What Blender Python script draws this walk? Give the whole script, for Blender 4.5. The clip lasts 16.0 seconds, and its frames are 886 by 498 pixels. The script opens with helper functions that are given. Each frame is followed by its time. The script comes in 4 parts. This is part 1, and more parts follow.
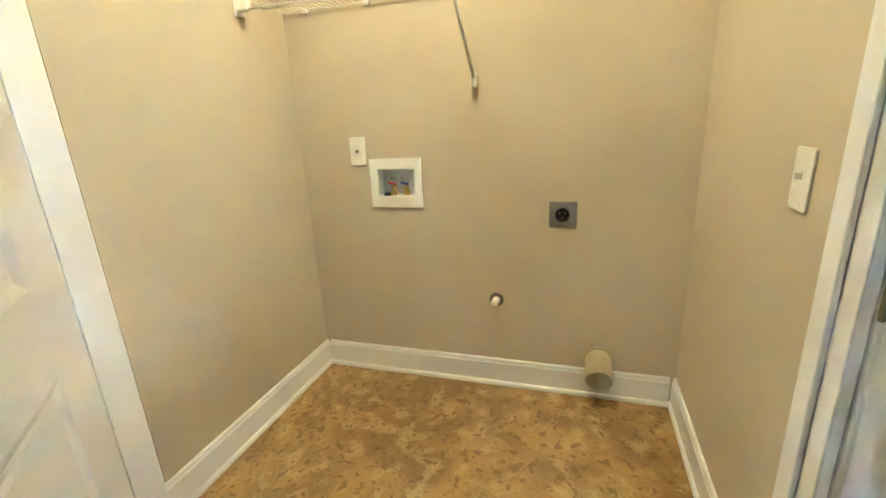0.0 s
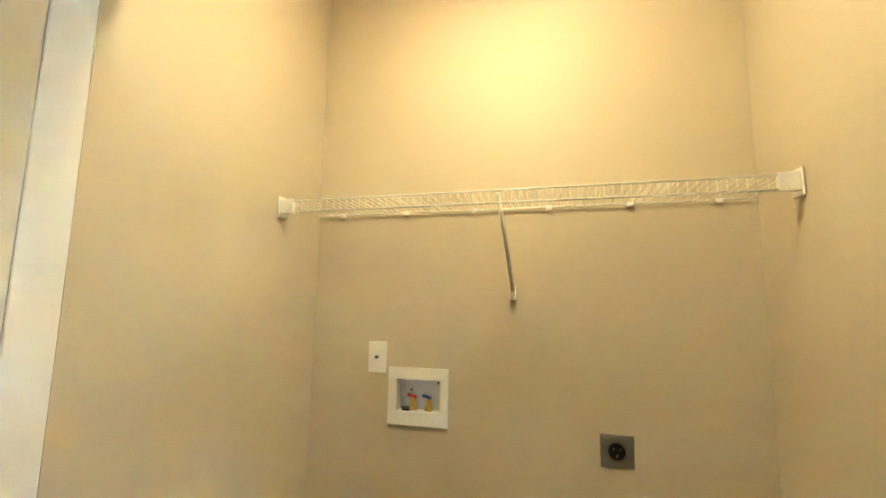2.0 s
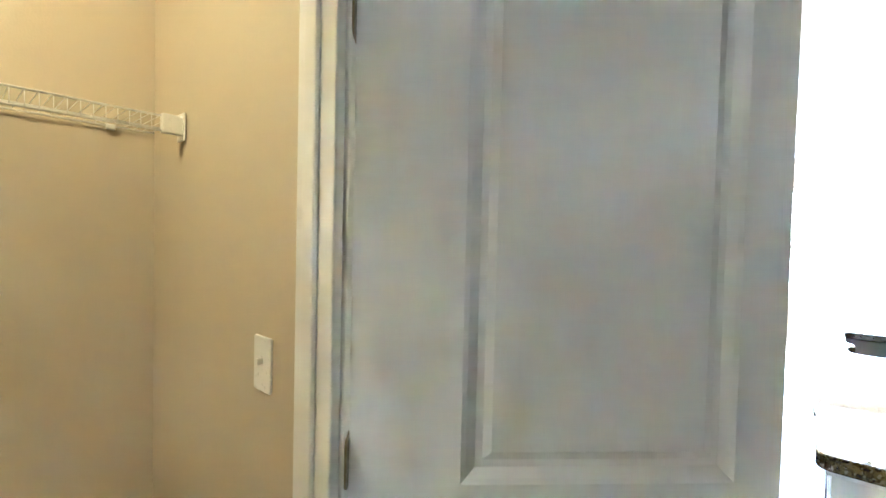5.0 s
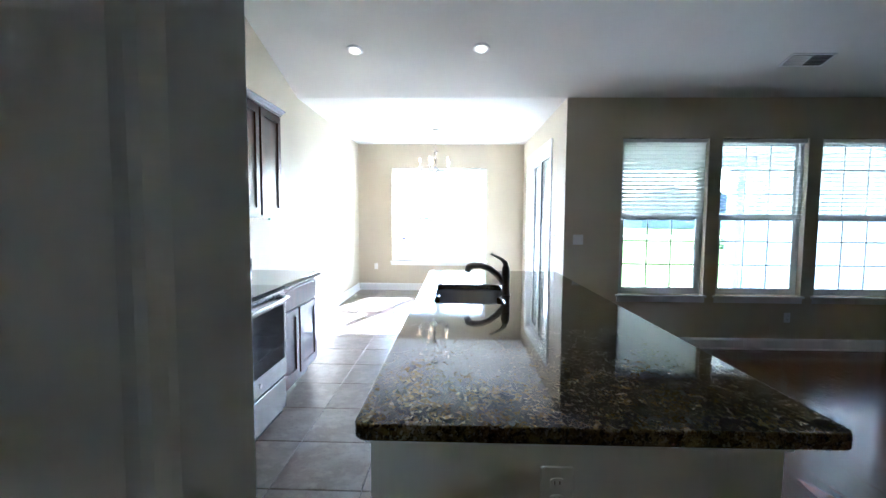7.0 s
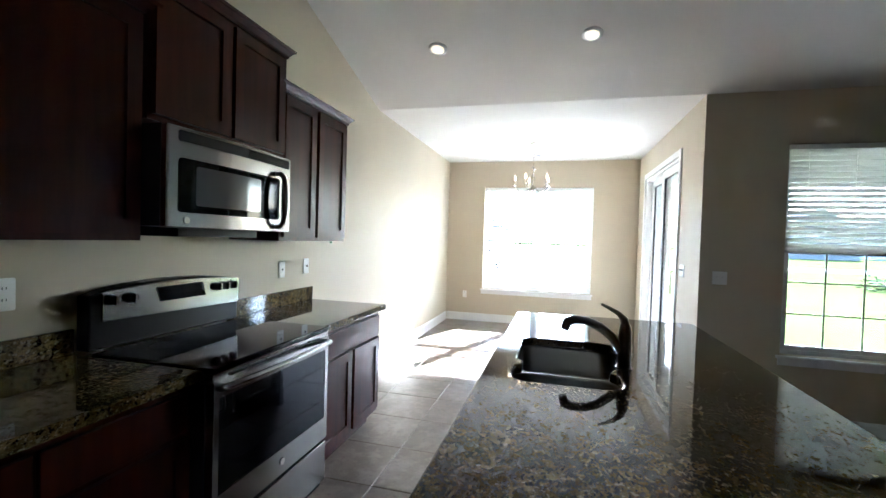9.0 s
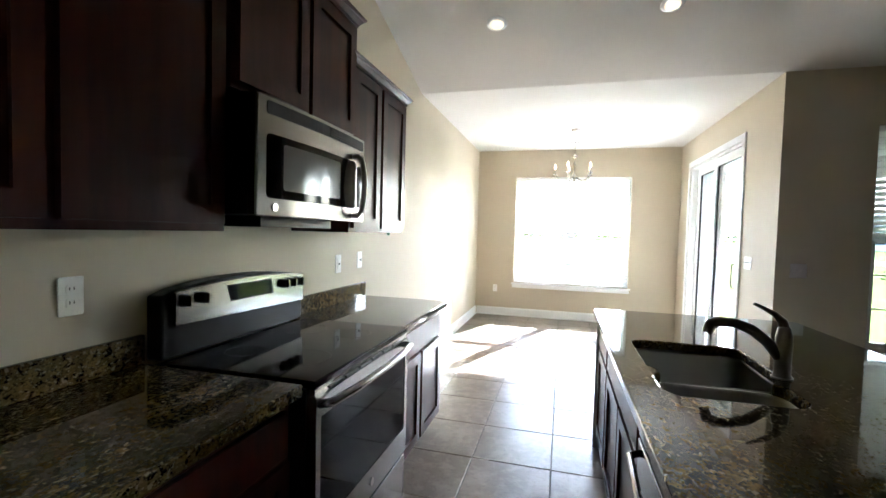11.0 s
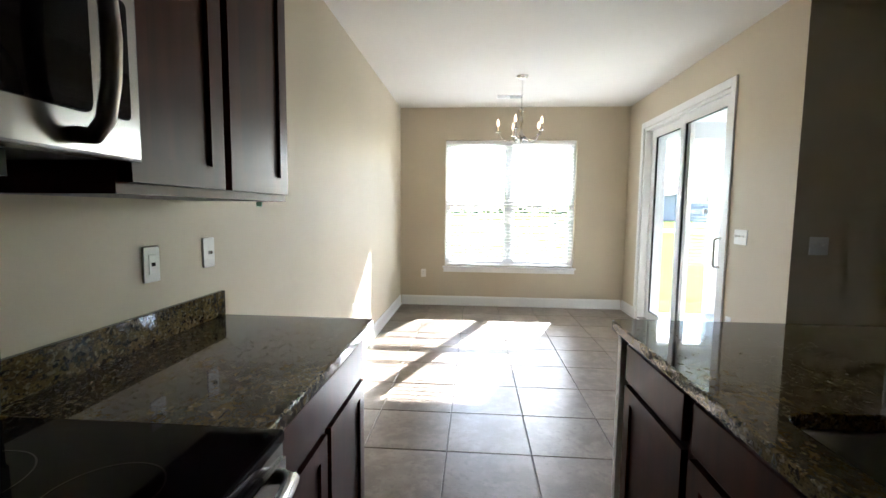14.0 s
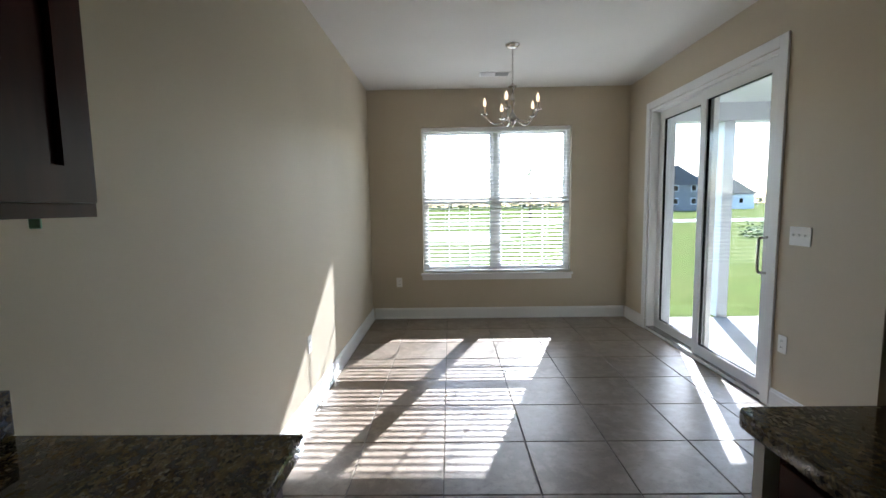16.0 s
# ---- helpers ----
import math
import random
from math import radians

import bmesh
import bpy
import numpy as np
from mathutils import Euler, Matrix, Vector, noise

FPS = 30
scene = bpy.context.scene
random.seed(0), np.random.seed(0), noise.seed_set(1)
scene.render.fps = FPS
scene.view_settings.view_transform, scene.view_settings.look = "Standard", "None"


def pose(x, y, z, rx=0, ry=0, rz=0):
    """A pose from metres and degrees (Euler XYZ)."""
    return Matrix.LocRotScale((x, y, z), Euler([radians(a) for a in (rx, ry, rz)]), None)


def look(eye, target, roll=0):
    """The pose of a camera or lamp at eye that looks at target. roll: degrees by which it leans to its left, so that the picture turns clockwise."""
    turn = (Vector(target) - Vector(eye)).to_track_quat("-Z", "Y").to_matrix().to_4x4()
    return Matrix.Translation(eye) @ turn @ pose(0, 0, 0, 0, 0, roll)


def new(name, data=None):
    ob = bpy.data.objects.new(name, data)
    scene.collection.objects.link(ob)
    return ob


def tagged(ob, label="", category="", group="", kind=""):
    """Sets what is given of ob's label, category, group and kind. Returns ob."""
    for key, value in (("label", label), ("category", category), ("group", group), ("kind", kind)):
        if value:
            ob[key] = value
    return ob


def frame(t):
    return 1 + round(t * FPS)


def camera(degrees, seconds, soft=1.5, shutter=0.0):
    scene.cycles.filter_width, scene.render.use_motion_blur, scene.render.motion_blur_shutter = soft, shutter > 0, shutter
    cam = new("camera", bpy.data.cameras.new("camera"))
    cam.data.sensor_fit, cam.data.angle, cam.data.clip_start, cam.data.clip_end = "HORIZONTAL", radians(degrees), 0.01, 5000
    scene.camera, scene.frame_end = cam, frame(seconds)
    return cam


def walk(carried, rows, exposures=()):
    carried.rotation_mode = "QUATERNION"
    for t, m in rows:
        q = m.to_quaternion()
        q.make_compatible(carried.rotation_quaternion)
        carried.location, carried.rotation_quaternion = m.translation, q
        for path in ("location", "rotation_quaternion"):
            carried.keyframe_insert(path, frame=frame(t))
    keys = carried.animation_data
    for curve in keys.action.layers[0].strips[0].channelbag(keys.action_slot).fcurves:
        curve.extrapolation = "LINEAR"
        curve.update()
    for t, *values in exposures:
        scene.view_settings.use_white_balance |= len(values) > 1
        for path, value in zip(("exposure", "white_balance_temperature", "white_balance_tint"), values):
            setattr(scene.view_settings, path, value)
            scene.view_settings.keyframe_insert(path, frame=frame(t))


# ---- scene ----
cam = camera(91.0, 16.0)
PATH = [
    (0, (1.724, -4.283, 1.283), (-0.1, -4.873, 0.712), -3.0),
    (0.5, (1.706, -4.269, 1.295), (-0.17, -4.864, 0.936), -1.7),
    (1, (1.664, -4.311, 1.314), (-0.227, -4.961, 1.26), -0.3),
    (1.5, (1.611, -4.414, 1.355), (-0.285, -5.037, 1.497), 2.8),
    (2, (1.597, -4.529, 1.373), (-0.318, -5.044, 1.632), 0.9),
    (2.5, (1.595, -4.67, 1.399), (-0.373, -4.884, 1.682), -0.9),
    (3, (1.58, -4.747, 1.413), (-0.406, -4.581, 1.574), -1.4),
    (3.2, (1.578, -4.736, 1.409), (-0.402, -4.471, 1.508), -1.2),
    (5.3, (1.634, -4.289, 1.43), (0.592, -2.583, 1.373), 0.9),
    (5.5, (1.634, -4.27, 1.428), (0.797, -2.454, 1.368), 0.4),
    (6, (1.67, -4.194, 1.399), (1.24, -2.241, 1.358), -1.2),
    (6.5, (1.766, -4.052, 1.371), (1.525, -2.071, 1.245), -1.9),
    (7, (1.871, -3.881, 1.392), (1.812, -1.887, 1.251), 0.4),
    (7.5, (1.896, -3.701, 1.385), (1.943, -1.71, 1.208), 1.4),
    (8, (1.901, -3.508, 1.4), (2.009, -1.518, 1.24), -0.8),
    (8.5, (1.895, -3.275, 1.418), (1.808, -1.280, 1.272), 2.6),
    (8.8, (1.900, -3.160, 1.432), (1.557, -1.190, 1.357), 1.7),
    (9, (1.903, -3.095, 1.428), (1.394, -1.162, 1.380), 1.75),
    (9.2, (1.882, -3.050, 1.428), (1.215, -1.167, 1.392), 2.8),
    (11.3, (1.376, -2.914, 1.395), (0.92, -0.969, 1.313), 0.8),
    (11.5, (1.359, -2.834, 1.389), (0.949, -0.878, 1.308), 0.7),
    (12, (1.242, -2.668, 1.377), (0.906, -0.699, 1.265), 3.0),
    (12.5, (1.168, -2.547, 1.377), (0.866, -0.573, 1.281), 2.9),
    (13, (1.146, -2.3, 1.381), (0.888, -0.32, 1.262), 2.6),
    (13.5, (1.12, -2.003, 1.376), (0.892, -0.02, 1.243), 1.6),
    (14, (1.06, -1.732, 1.358), (0.917, 0.255, 1.182), 0.6),
    (14.5, (1.004, -1.521, 1.357), (0.974, 0.467, 1.141), -1.1),
    (15, (0.994, -1.251, 1.356), (0.962, 0.733, 1.109), -0.5),
    (15.5, (1.006, -1.068, 1.366), (0.917, 0.916, 1.126), 0.5),
    (16, (0.971, -0.888, 1.394), (0.939, 1.102, 1.199), -0.9),
]

# ---- exposure and daylight ----
EXPOSURES = [(0, 8.45, 4950, 10), (0.5, 8.4, 5100, 10), (1.5, 8.15, 5350, 10), (3.2, 7.95, 5650, 10), (5.3, 8.0, 4850, 10), (5.6, 7.65, 4800, 10), (6.0, 6.62, 4750, 10), (6.5, 5.85, 4700, 10),
             (7.5, 5.42, 4850, 10), (9.2, 4.97, 5250, 10),
             (11.3, 5.0, 5550, 10), (12.5, 4.95, 5650, 10), (13.5, 4.4, 5700, 10), (14.5, 3.85, 5700, 10), (16, 2.82, 5500, 10)]
walk(cam, [(t, look(e, a, r)) for t, e, a, r in PATH], EXPOSURES)

SUN_WAY = Vector((-0.55, -1.48, -1.0)).normalized()
sun_elevation = math.asin(-SUN_WAY.z)
world = bpy.data.worlds.new("world")
scene.world = world
world.use_nodes = True
wn = world.node_tree.nodes
sky = wn.new("ShaderNodeTexSky")
sky.sky_type = "NISHITA"
sky.sun_disc = False
sky.sun_elevation = sun_elevation
sky.sun_rotation = math.atan2(-SUN_WAY.x, -SUN_WAY.y)
world.node_tree.links.new(sky.outputs[0], wn["Background"].inputs[0])
wn["Background"].inputs[1].default_value = 0.15

sun = new("sun", bpy.data.lights.new("sun", "SUN"))
sun.data.energy = 5.0
sun.data.angle = radians(0.4)
sun.data.color = (1.0, 0.96, 0.91)
sun.matrix_world = look((0, 0, 0), SUN_WAY)


def spot_disc(name, at, watts, colour, size):
    lamp = new(name, bpy.data.lights.new(name, "AREA"))
    lamp.data.shape, lamp.data.size = "DISK", size
    lamp.data.energy, lamp.data.color = watts, colour
    lamp.matrix_world = look(at, Vector(at) + Vector((0, 0, -1)))
    return lamp


WARM = (1.0, 0.79, 0.35)
spot_disc("laundry_light", (0.68, -4.70, 2.74), 0.058, WARM, 0.36)
for x, y, z in ((2.10, 0.44, 3.0), (0.87, 0.46, 2.995)):
    spot_disc("downlight", (x, y, z), 0.012, (1.0, 0.72, 0.40), 0.09)


# ---- materials ----
def mat(name, colour, rough=0.5, metal=0.0, vary=0.12, scale=3.0, bump=0.0, bump_scale=80.0, spec=0.5, rough_vary=0.1, colour2=None, coat=0.0, vector_scale=None):
    m = bpy.data.materials.new(name)
    m.use_nodes = True
    t = m.node_tree
    n, l = t.nodes, t.links
    b = n["Principled BSDF"]
    b.inputs["Metallic"].default_value = metal
    b.inputs["Specular IOR Level"].default_value = spec
    b.inputs["Coat Weight"].default_value = coat
    co = n.new("ShaderNodeTexCoord")
    src = co.outputs["Object"]
    if vector_scale:
        mp = n.new("ShaderNodeMapping")
        mp.inputs["Scale"].default_value = vector_scale
        l.new(src, mp.inputs[0])
        src = mp.outputs[0]
    big = n.new("ShaderNodeTexNoise")
    big.inputs["Scale"].default_value, big.inputs["Detail"].default_value = scale, 6
    l.new(src, big.inputs["Vector"])
    mix = n.new("ShaderNodeMix")
    mix.data_type = "RGBA"
    c2 = colour2 or tuple(c * (1 - vary) for c in colour)
    mix.inputs[6].default_value, mix.inputs[7].default_value = (*c2, 1), (*(min(1, c * (1 + vary * 0.4)) for c in colour), 1)
    ramp = n.new("ShaderNodeMapRange")
    ramp.inputs[1].default_value, ramp.inputs[2].default_value = 0.35, 0.65
    l.new(big.outputs["Fac"], ramp.inputs[0])
    l.new(ramp.outputs[0], mix.inputs[0])
    l.new(mix.outputs[2], b.inputs["Base Color"])
    fine = n.new("ShaderNodeTexNoise")
    fine.inputs["Scale"].default_value, fine.inputs["Detail"].default_value = bump_scale, 4
    l.new(src, fine.inputs["Vector"])
    rr = n.new("ShaderNodeMapRange")
    rr.inputs[3].default_value, rr.inputs[4].default_value = max(0.0, rough - rough_vary), min(1.0, rough + rough_vary)
    l.new(fine.outputs["Fac"], rr.inputs[0])
    l.new(rr.outputs[0], b.inputs["Roughness"])
    if bump:
        bp = n.new("ShaderNodeBump")
        bp.inputs["Strength"].default_value, bp.inputs["Distance"].default_value = bump, 0.002
        l.new(fine.outputs["Fac"], bp.inputs["Height"])
        l.new(bp.outputs[0], b.inputs["Normal"])
    return m


def layered(name, rough, layers, base, bump=0.0, random_shift=0.0):
    """Blotches of colour laid over a base: layers of (scale, low, high, colour, amount)."""
    m = bpy.data.materials.new(name)
    m.use_nodes = True
    t = m.node_tree
    n, l = t.nodes, t.links
    b = n["Principled BSDF"]
    b.inputs["Roughness"].default_value = rough
    co = n.new("ShaderNodeTexCoord")
    src = co.outputs["Object"]
    if random_shift:
        info = n.new("ShaderNodeObjectInfo")
        mul = n.new("ShaderNodeVectorMath")
        mul.operation = "SCALE"
        mul.inputs[0].default_value = (random_shift, random_shift * 0.7, random_shift * 1.3)
        l.new(info.outputs["Random"], mul.inputs["Scale"])
        add = n.new("ShaderNodeVectorMath")
        l.new(src, add.inputs[0])
        l.new(mul.outputs[0], add.inputs[1])
        src = add.outputs[0]
    warp = n.new("ShaderNodeTexNoise")
    warp.inputs["Scale"].default_value = layers[0][0] * 0.4
    l.new(src, warp.inputs["Vector"])
    wm = n.new("ShaderNodeVectorMath")
    wm.operation = "MULTIPLY_ADD"
    k = 0.9 / layers[0][0]
    wm.inputs[1].default_value = (k, k, k)
    l.new(warp.outputs["Color"], wm.inputs[0])
    l.new(src, wm.inputs[2])
    last = None
    height = None
    for scale, low, high, colour, amount in layers:
        tex = n.new("ShaderNodeTexNoise")
        tex.inputs["Detail"].default_value = 5
        tex.inputs["Scale"].default_value = scale
        l.new(wm.outputs[0], tex.inputs["Vector"])
        out = tex.outputs["Fac"]
        height = height or out
        r = n.new("ShaderNodeMapRange")
        r.inputs[1].default_value, r.inputs[2].default_value, r.inputs[4].default_value = low, high, amount
        l.new(out, r.inputs[0])
        mix = n.new("ShaderNodeMix")
        mix.data_type = "RGBA"
        mix.inputs[6].default_value, mix.inputs[7].default_value = (*base, 1), (*colour, 1)
        if last:
            l.new(last, mix.inputs[6])
        l.new(r.outputs[0], mix.inputs[0])
        last = mix.outputs[2]
    if random_shift:
        val = n.new("ShaderNodeMapRange")
        val.inputs[3].default_value, val.inputs[4].default_value = 0.90, 1.08
        l.new(info.outputs["Random"], val.inputs[0])
        hs = n.new("ShaderNodeHueSaturation")
        l.new(val.outputs[0], hs.inputs["Value"])
        l.new(last, hs.inputs["Color"])
        last = hs.outputs[0]
    l.new(last, b.inputs["Base Color"])
    if bump:
        bp = n.new("ShaderNodeBump")
        bp.inputs["Strength"].default_value, bp.inputs["Distance"].default_value = bump, 0.002
        l.new(height, bp.inputs["Height"])
        l.new(bp.outputs[0], b.inputs["Normal"])
    return m


def granite(name):
    """Polished stone: tan ground with brown, black and cream grains at several sizes."""
    m = bpy.data.materials.new(name)
    m.use_nodes = True
    n, l = m.node_tree.nodes, m.node_tree.links
    b = n["Principled BSDF"]
    co, mp = n.new("ShaderNodeTexCoord"), n.new("ShaderNodeMapping")
    mp.inputs["Rotation"].default_value = (0.5, 0.35, 0.6)
    mp.inputs["Scale"].default_value = (1.0, 0.72, 0.9)
    l.new(co.outputs["Object"], mp.inputs[0])
    warp, shift = n.new("ShaderNodeTexNoise"), n.new("ShaderNodeVectorMath")
    warp.inputs["Scale"].default_value = 55
    warp.inputs["Detail"].default_value = 3
    shift.operation = "MULTIPLY_ADD"
    shift.inputs[1].default_value = (0.006, 0.006, 0.006)
    l.new(mp.outputs[0], warp.inputs["Vector"])
    l.new(warp.outputs["Color"], shift.inputs[0])
    l.new(mp.outputs[0], shift.inputs[2])
    last = None
    base = (0.098, 0.070, 0.029)
    for k, (scale, low, high, colour, amount) in enumerate(((15, 0.44, 0.58, (0.046, 0.029, 0.011), 0.85), (42, 0.50, 0.60, (0.135, 0.095, 0.036), 0.8),
                                                            (75, 0.53, 0.60, (0.013, 0.010, 0.006), 0.9), (95, 0.57, 0.64, (0.20, 0.172, 0.112), 0.75),
                                                            (160, 0.55, 0.62, (0.020, 0.015, 0.009), 0.7), (210, 0.58, 0.66, (0.165, 0.13, 0.07), 0.5))):
        offset, tex, cut, mix = n.new("ShaderNodeVectorMath"), n.new("ShaderNodeTexNoise"), n.new("ShaderNodeMapRange"), n.new("ShaderNodeMix")
        offset.inputs[1].default_value = (1.7 * k, 2.3 * k, 0.9 * k)
        l.new(shift.outputs[0], offset.inputs[0])
        tex.inputs["Scale"].default_value, tex.inputs["Detail"].default_value = scale, 2
        l.new(offset.outputs[0], tex.inputs["Vector"])
        cut.inputs[1].default_value, cut.inputs[2].default_value, cut.inputs[4].default_value = low, high, amount
        l.new(tex.outputs["Fac"], cut.inputs[0])
        mix.data_type = "RGBA"
        mix.inputs[6].default_value, mix.inputs[7].default_value = (*base, 1), (*colour, 1)
        if last:
            l.new(last, mix.inputs[6])
        l.new(cut.outputs[0], mix.inputs[0])
        last = mix.outputs[2]
    cloud, level, tone = n.new("ShaderNodeTexNoise"), n.new("ShaderNodeMapRange"), n.new("ShaderNodeHueSaturation")
    cloud.inputs["Scale"].default_value, cloud.inputs["Detail"].default_value = 6, 5
    level.inputs[1].default_value, level.inputs[2].default_value, level.inputs[3].default_value, level.inputs[4].default_value = 0.3, 0.7, 0.65, 1.25
    l.new(mp.outputs[0], cloud.inputs["Vector"])
    l.new(cloud.outputs["Fac"], level.inputs[0])
    l.new(level.outputs[0], tone.inputs["Value"])
    l.new(last, tone.inputs["Color"])
    l.new(tone.outputs[0], b.inputs["Base Color"])
    b.inputs["Roughness"].default_value = 0.045
    return m


def tile_stone(name):
    return layered(name, 0.33, [(4, 0.38, 0.60, (0.165, 0.125, 0.090), 0.9), (13, 0.48, 0.66, (0.29, 0.235, 0.18), 0.65),
                                (34, 0.54, 0.68, (0.14, 0.105, 0.074), 0.5), (110, 0.55, 0.72, (0.30, 0.25, 0.20), 0.3)], (0.24, 0.193, 0.148), 0.2, 7.0)


def vinyl(name):
    return layered(name, 0.42, [(6, 0.40, 0.60, (0.42, 0.27, 0.085), 0.9), (15, 0.50, 0.62, (0.54, 0.39, 0.16), 0.65),
                                (30, 0.54, 0.64, (0.14, 0.075, 0.02), 0.75), (70, 0.56, 0.68, (0.18, 0.10, 0.035), 0.5)], (0.25, 0.155, 0.05), 0.15)


def glass_pane(name, tint=(0.97, 0.99, 0.99)):
    m = bpy.data.materials.new(name)
    m.use_nodes = True
    n, l = m.node_tree.nodes, m.node_tree.links
    n.remove(n["Principled BSDF"])
    clear, gloss, mix, fr = n.new("ShaderNodeBsdfTransparent"), n.new("ShaderNodeBsdfGlossy"), n.new("ShaderNodeMixShader"), n.new("ShaderNodeLayerWeight")
    clear.inputs[0].default_value = (*tint, 1)
    gloss.inputs["Roughness"].default_value = 0.0
    fr.inputs[0].default_value = 0.5
    power, scale = n.new("ShaderNodeMath"), n.new("ShaderNodeMath")
    power.operation, scale.operation = "POWER", "MULTIPLY_ADD"
    power.inputs[1].default_value = 5.0
    scale.inputs[1].default_value, scale.inputs[2].default_value = 0.9, 0.04
    l.new(fr.outputs["Facing"], power.inputs[0])
    l.new(power.outputs[0], scale.inputs[0])
    l.new(scale.outputs[0], mix.inputs[0])
    l.new(clear.outputs[0], mix.inputs[1])
    l.new(gloss.outputs[0], mix.inputs[2])
    l.new(mix.outputs[0], n["Material Output"].inputs[0])
    return m


def slat_plastic(name, thin):
    m = bpy.data.materials.new(name)
    m.use_nodes = True
    n, l = m.node_tree.nodes, m.node_tree.links
    b = n["Principled BSDF"]
    b.inputs["Base Color"].default_value = (0.86, 0.86, 0.84, 1)
    b.inputs["Roughness"].default_value = 0.45
    tr, mix = n.new("ShaderNodeBsdfTranslucent"), n.new("ShaderNodeMixShader")
    tr.inputs[0].default_value = (0.9, 0.9, 0.86, 1)
    mix.inputs[0].default_value = thin
    l.new(b.outputs[0], mix.inputs[1])
    l.new(tr.outputs[0], mix.inputs[2])
    l.new(mix.outputs[0], n["Material Output"].inputs[0])
    return m


def glow(name, colour, strength):
    m = mat(name, colour, 0.3, vary=0.02)
    b = m.node_tree.nodes["Principled BSDF"]
    b.inputs["Emission Color"].default_value = (*colour, 1)
    b.inputs["Emission Strength"].default_value = strength
    return m


WALL = mat("wall_paint", (0.56, 0.488, 0.36), 0.62, vary=0.04, scale=1.2, bump=0.25, bump_scale=160)
CEIL = mat("ceiling_paint", (0.72, 0.70, 0.66), 0.8, vary=0.04, scale=1.0, bump=0.35, bump_scale=120)
WHITE = mat("white_trim_paint", (0.82, 0.82, 0.81), 0.32, vary=0.03, bump=0.05, bump_scale=40)
DOORW = mat("white_door_paint", (0.80, 0.80, 0.80), 0.38, vary=0.03, bump=0.12, bump_scale=200, vector_scale=(1, 1, 0.08))
PLATE = mat("white_plastic", (0.84, 0.83, 0.80), 0.3, vary=0.02)
WOODF = mat("dark_cherry_floor", (0.10, 0.028, 0.014), 0.18, vary=0.5, scale=4, vector_scale=(1, 0.12, 1), bump=0.1)
CABM = mat("espresso_cherry_wood", (0.042, 0.0082, 0.0034), 0.32, vary=0.40, scale=4, vector_scale=(4, 4, 0.3), bump=0.03, bump_scale=60, coat=0.0, rough_vary=0.05, spec=0.12)
TILE = tile_stone("stone_look_tile")
GROUT = mat("grey_grout", (0.135, 0.112, 0.09), 0.9, vary=0.2, scale=20, bump=0.4)
VINYL = vinyl("mottled_vinyl")
GRANITE = granite("speckled_granite")
STEEL = mat("brushed_steel", (0.26, 0.252, 0.24), 0.21, metal=1.0, vary=0.05, scale=6, vector_scale=(1, 0.05, 1), bump_scale=200, rough_vary=0.04)
BLACKG = mat("black_glass", (0.003, 0.003, 0.004), 0.05, vary=0.1, rough_vary=0.03, spec=0.07)
BLACKP = mat("black_plastic", (0.005, 0.005, 0.006), 0.35, vary=0.1, spec=0.12)
BRASS = mat("aged_bronze", (0.24, 0.20, 0.13), 0.4, metal=1.0, vary=0.2, scale=30)
GRASS = layered("lawn", 1.0, [(0.3, 0.40, 0.60, (0.125, 0.135, 0.048), 0.8), (2.5, 0.45, 0.65, (0.062, 0.078, 0.024), 0.65),
                              (16, 0.48, 0.64, (0.042, 0.052, 0.018), 0.6), (40, 0.52, 0.66, (0.17, 0.18, 0.075), 0.5)], (0.100, 0.125, 0.038), 0.5)
GRASS.node_tree.nodes["Principled BSDF"].inputs["Specular IOR Level"].default_value = 0.0
CONC = mat("concrete", (0.36, 0.35, 0.33), 0.95, spec=0.1, vary=0.15, scale=1.5, bump=0.4)

# Both tints dim the bright outdoors; no insect screen is modelled.
GLASS = glass_pane("clear_glass", (0.86, 0.87, 0.87))
TINTED = glass_pane("dimming_tinted_glass", (0.66, 0.675, 0.68))
SLAT = slat_plastic("white_blind_plastic", 0.16)
SLATTHIN = slat_plastic("thin_white_blind_plastic", 0.5)
CHROME = mat("brushed_nickel", (0.60, 0.57, 0.53), 0.18, metal=1.0, vary=0.05)
DARKSTEEL = mat("dark_bronze_steel", (0.22, 0.195, 0.17), 0.40, metal=1.0, vary=0.1)
SINKST = mat("dark_satin_steel", (0.30, 0.29, 0.27), 0.32, metal=1.0, vary=0.1)
BULB = glow("warm_bulb", (1.0, 0.68, 0.38), 0.32)
CANLIT = glow("warm_downlight", (1.0, 0.74, 0.42), 0.05)
TAN = mat("tan_duct_paint", (0.62, 0.52, 0.33), 0.5, vary=0.1)
RED = mat("red_valve", (0.6, 0.03, 0.02), 0.4)
BLUE = mat("blue_valve", (0.02, 0.06, 0.3), 0.4)
GOLD = mat("brass", (0.72, 0.50, 0.16), 0.3, metal=1.0)
TAPE = mat("green_masking_tape", (0.30, 0.58, 0.38), 0.7)
LEAF = mat("foliage", (0.06, 0.10, 0.03), 0.8, vary=0.5, scale=0.6)
LEAFD = mat("dark_foliage", (0.035, 0.065, 0.03), 0.85, vary=0.4, scale=0.2)
BARK = mat("bark", (0.12, 0.085, 0.06), 0.9, vary=0.3, scale=6)
SIDING = mat("pale_siding", (0.60, 0.62, 0.64), 0.6, vary=0.05)
SIDEG = mat("grey_siding", (0.17, 0.17, 0.175), 0.7, vary=0.1)
ROOF = mat("grey_shingle", (0.09, 0.09, 0.10), 0.9, vary=0.3, scale=2)
CARW = mat("white_car_paint", (0.75, 0.75, 0.76), 0.2, coat=0.5)
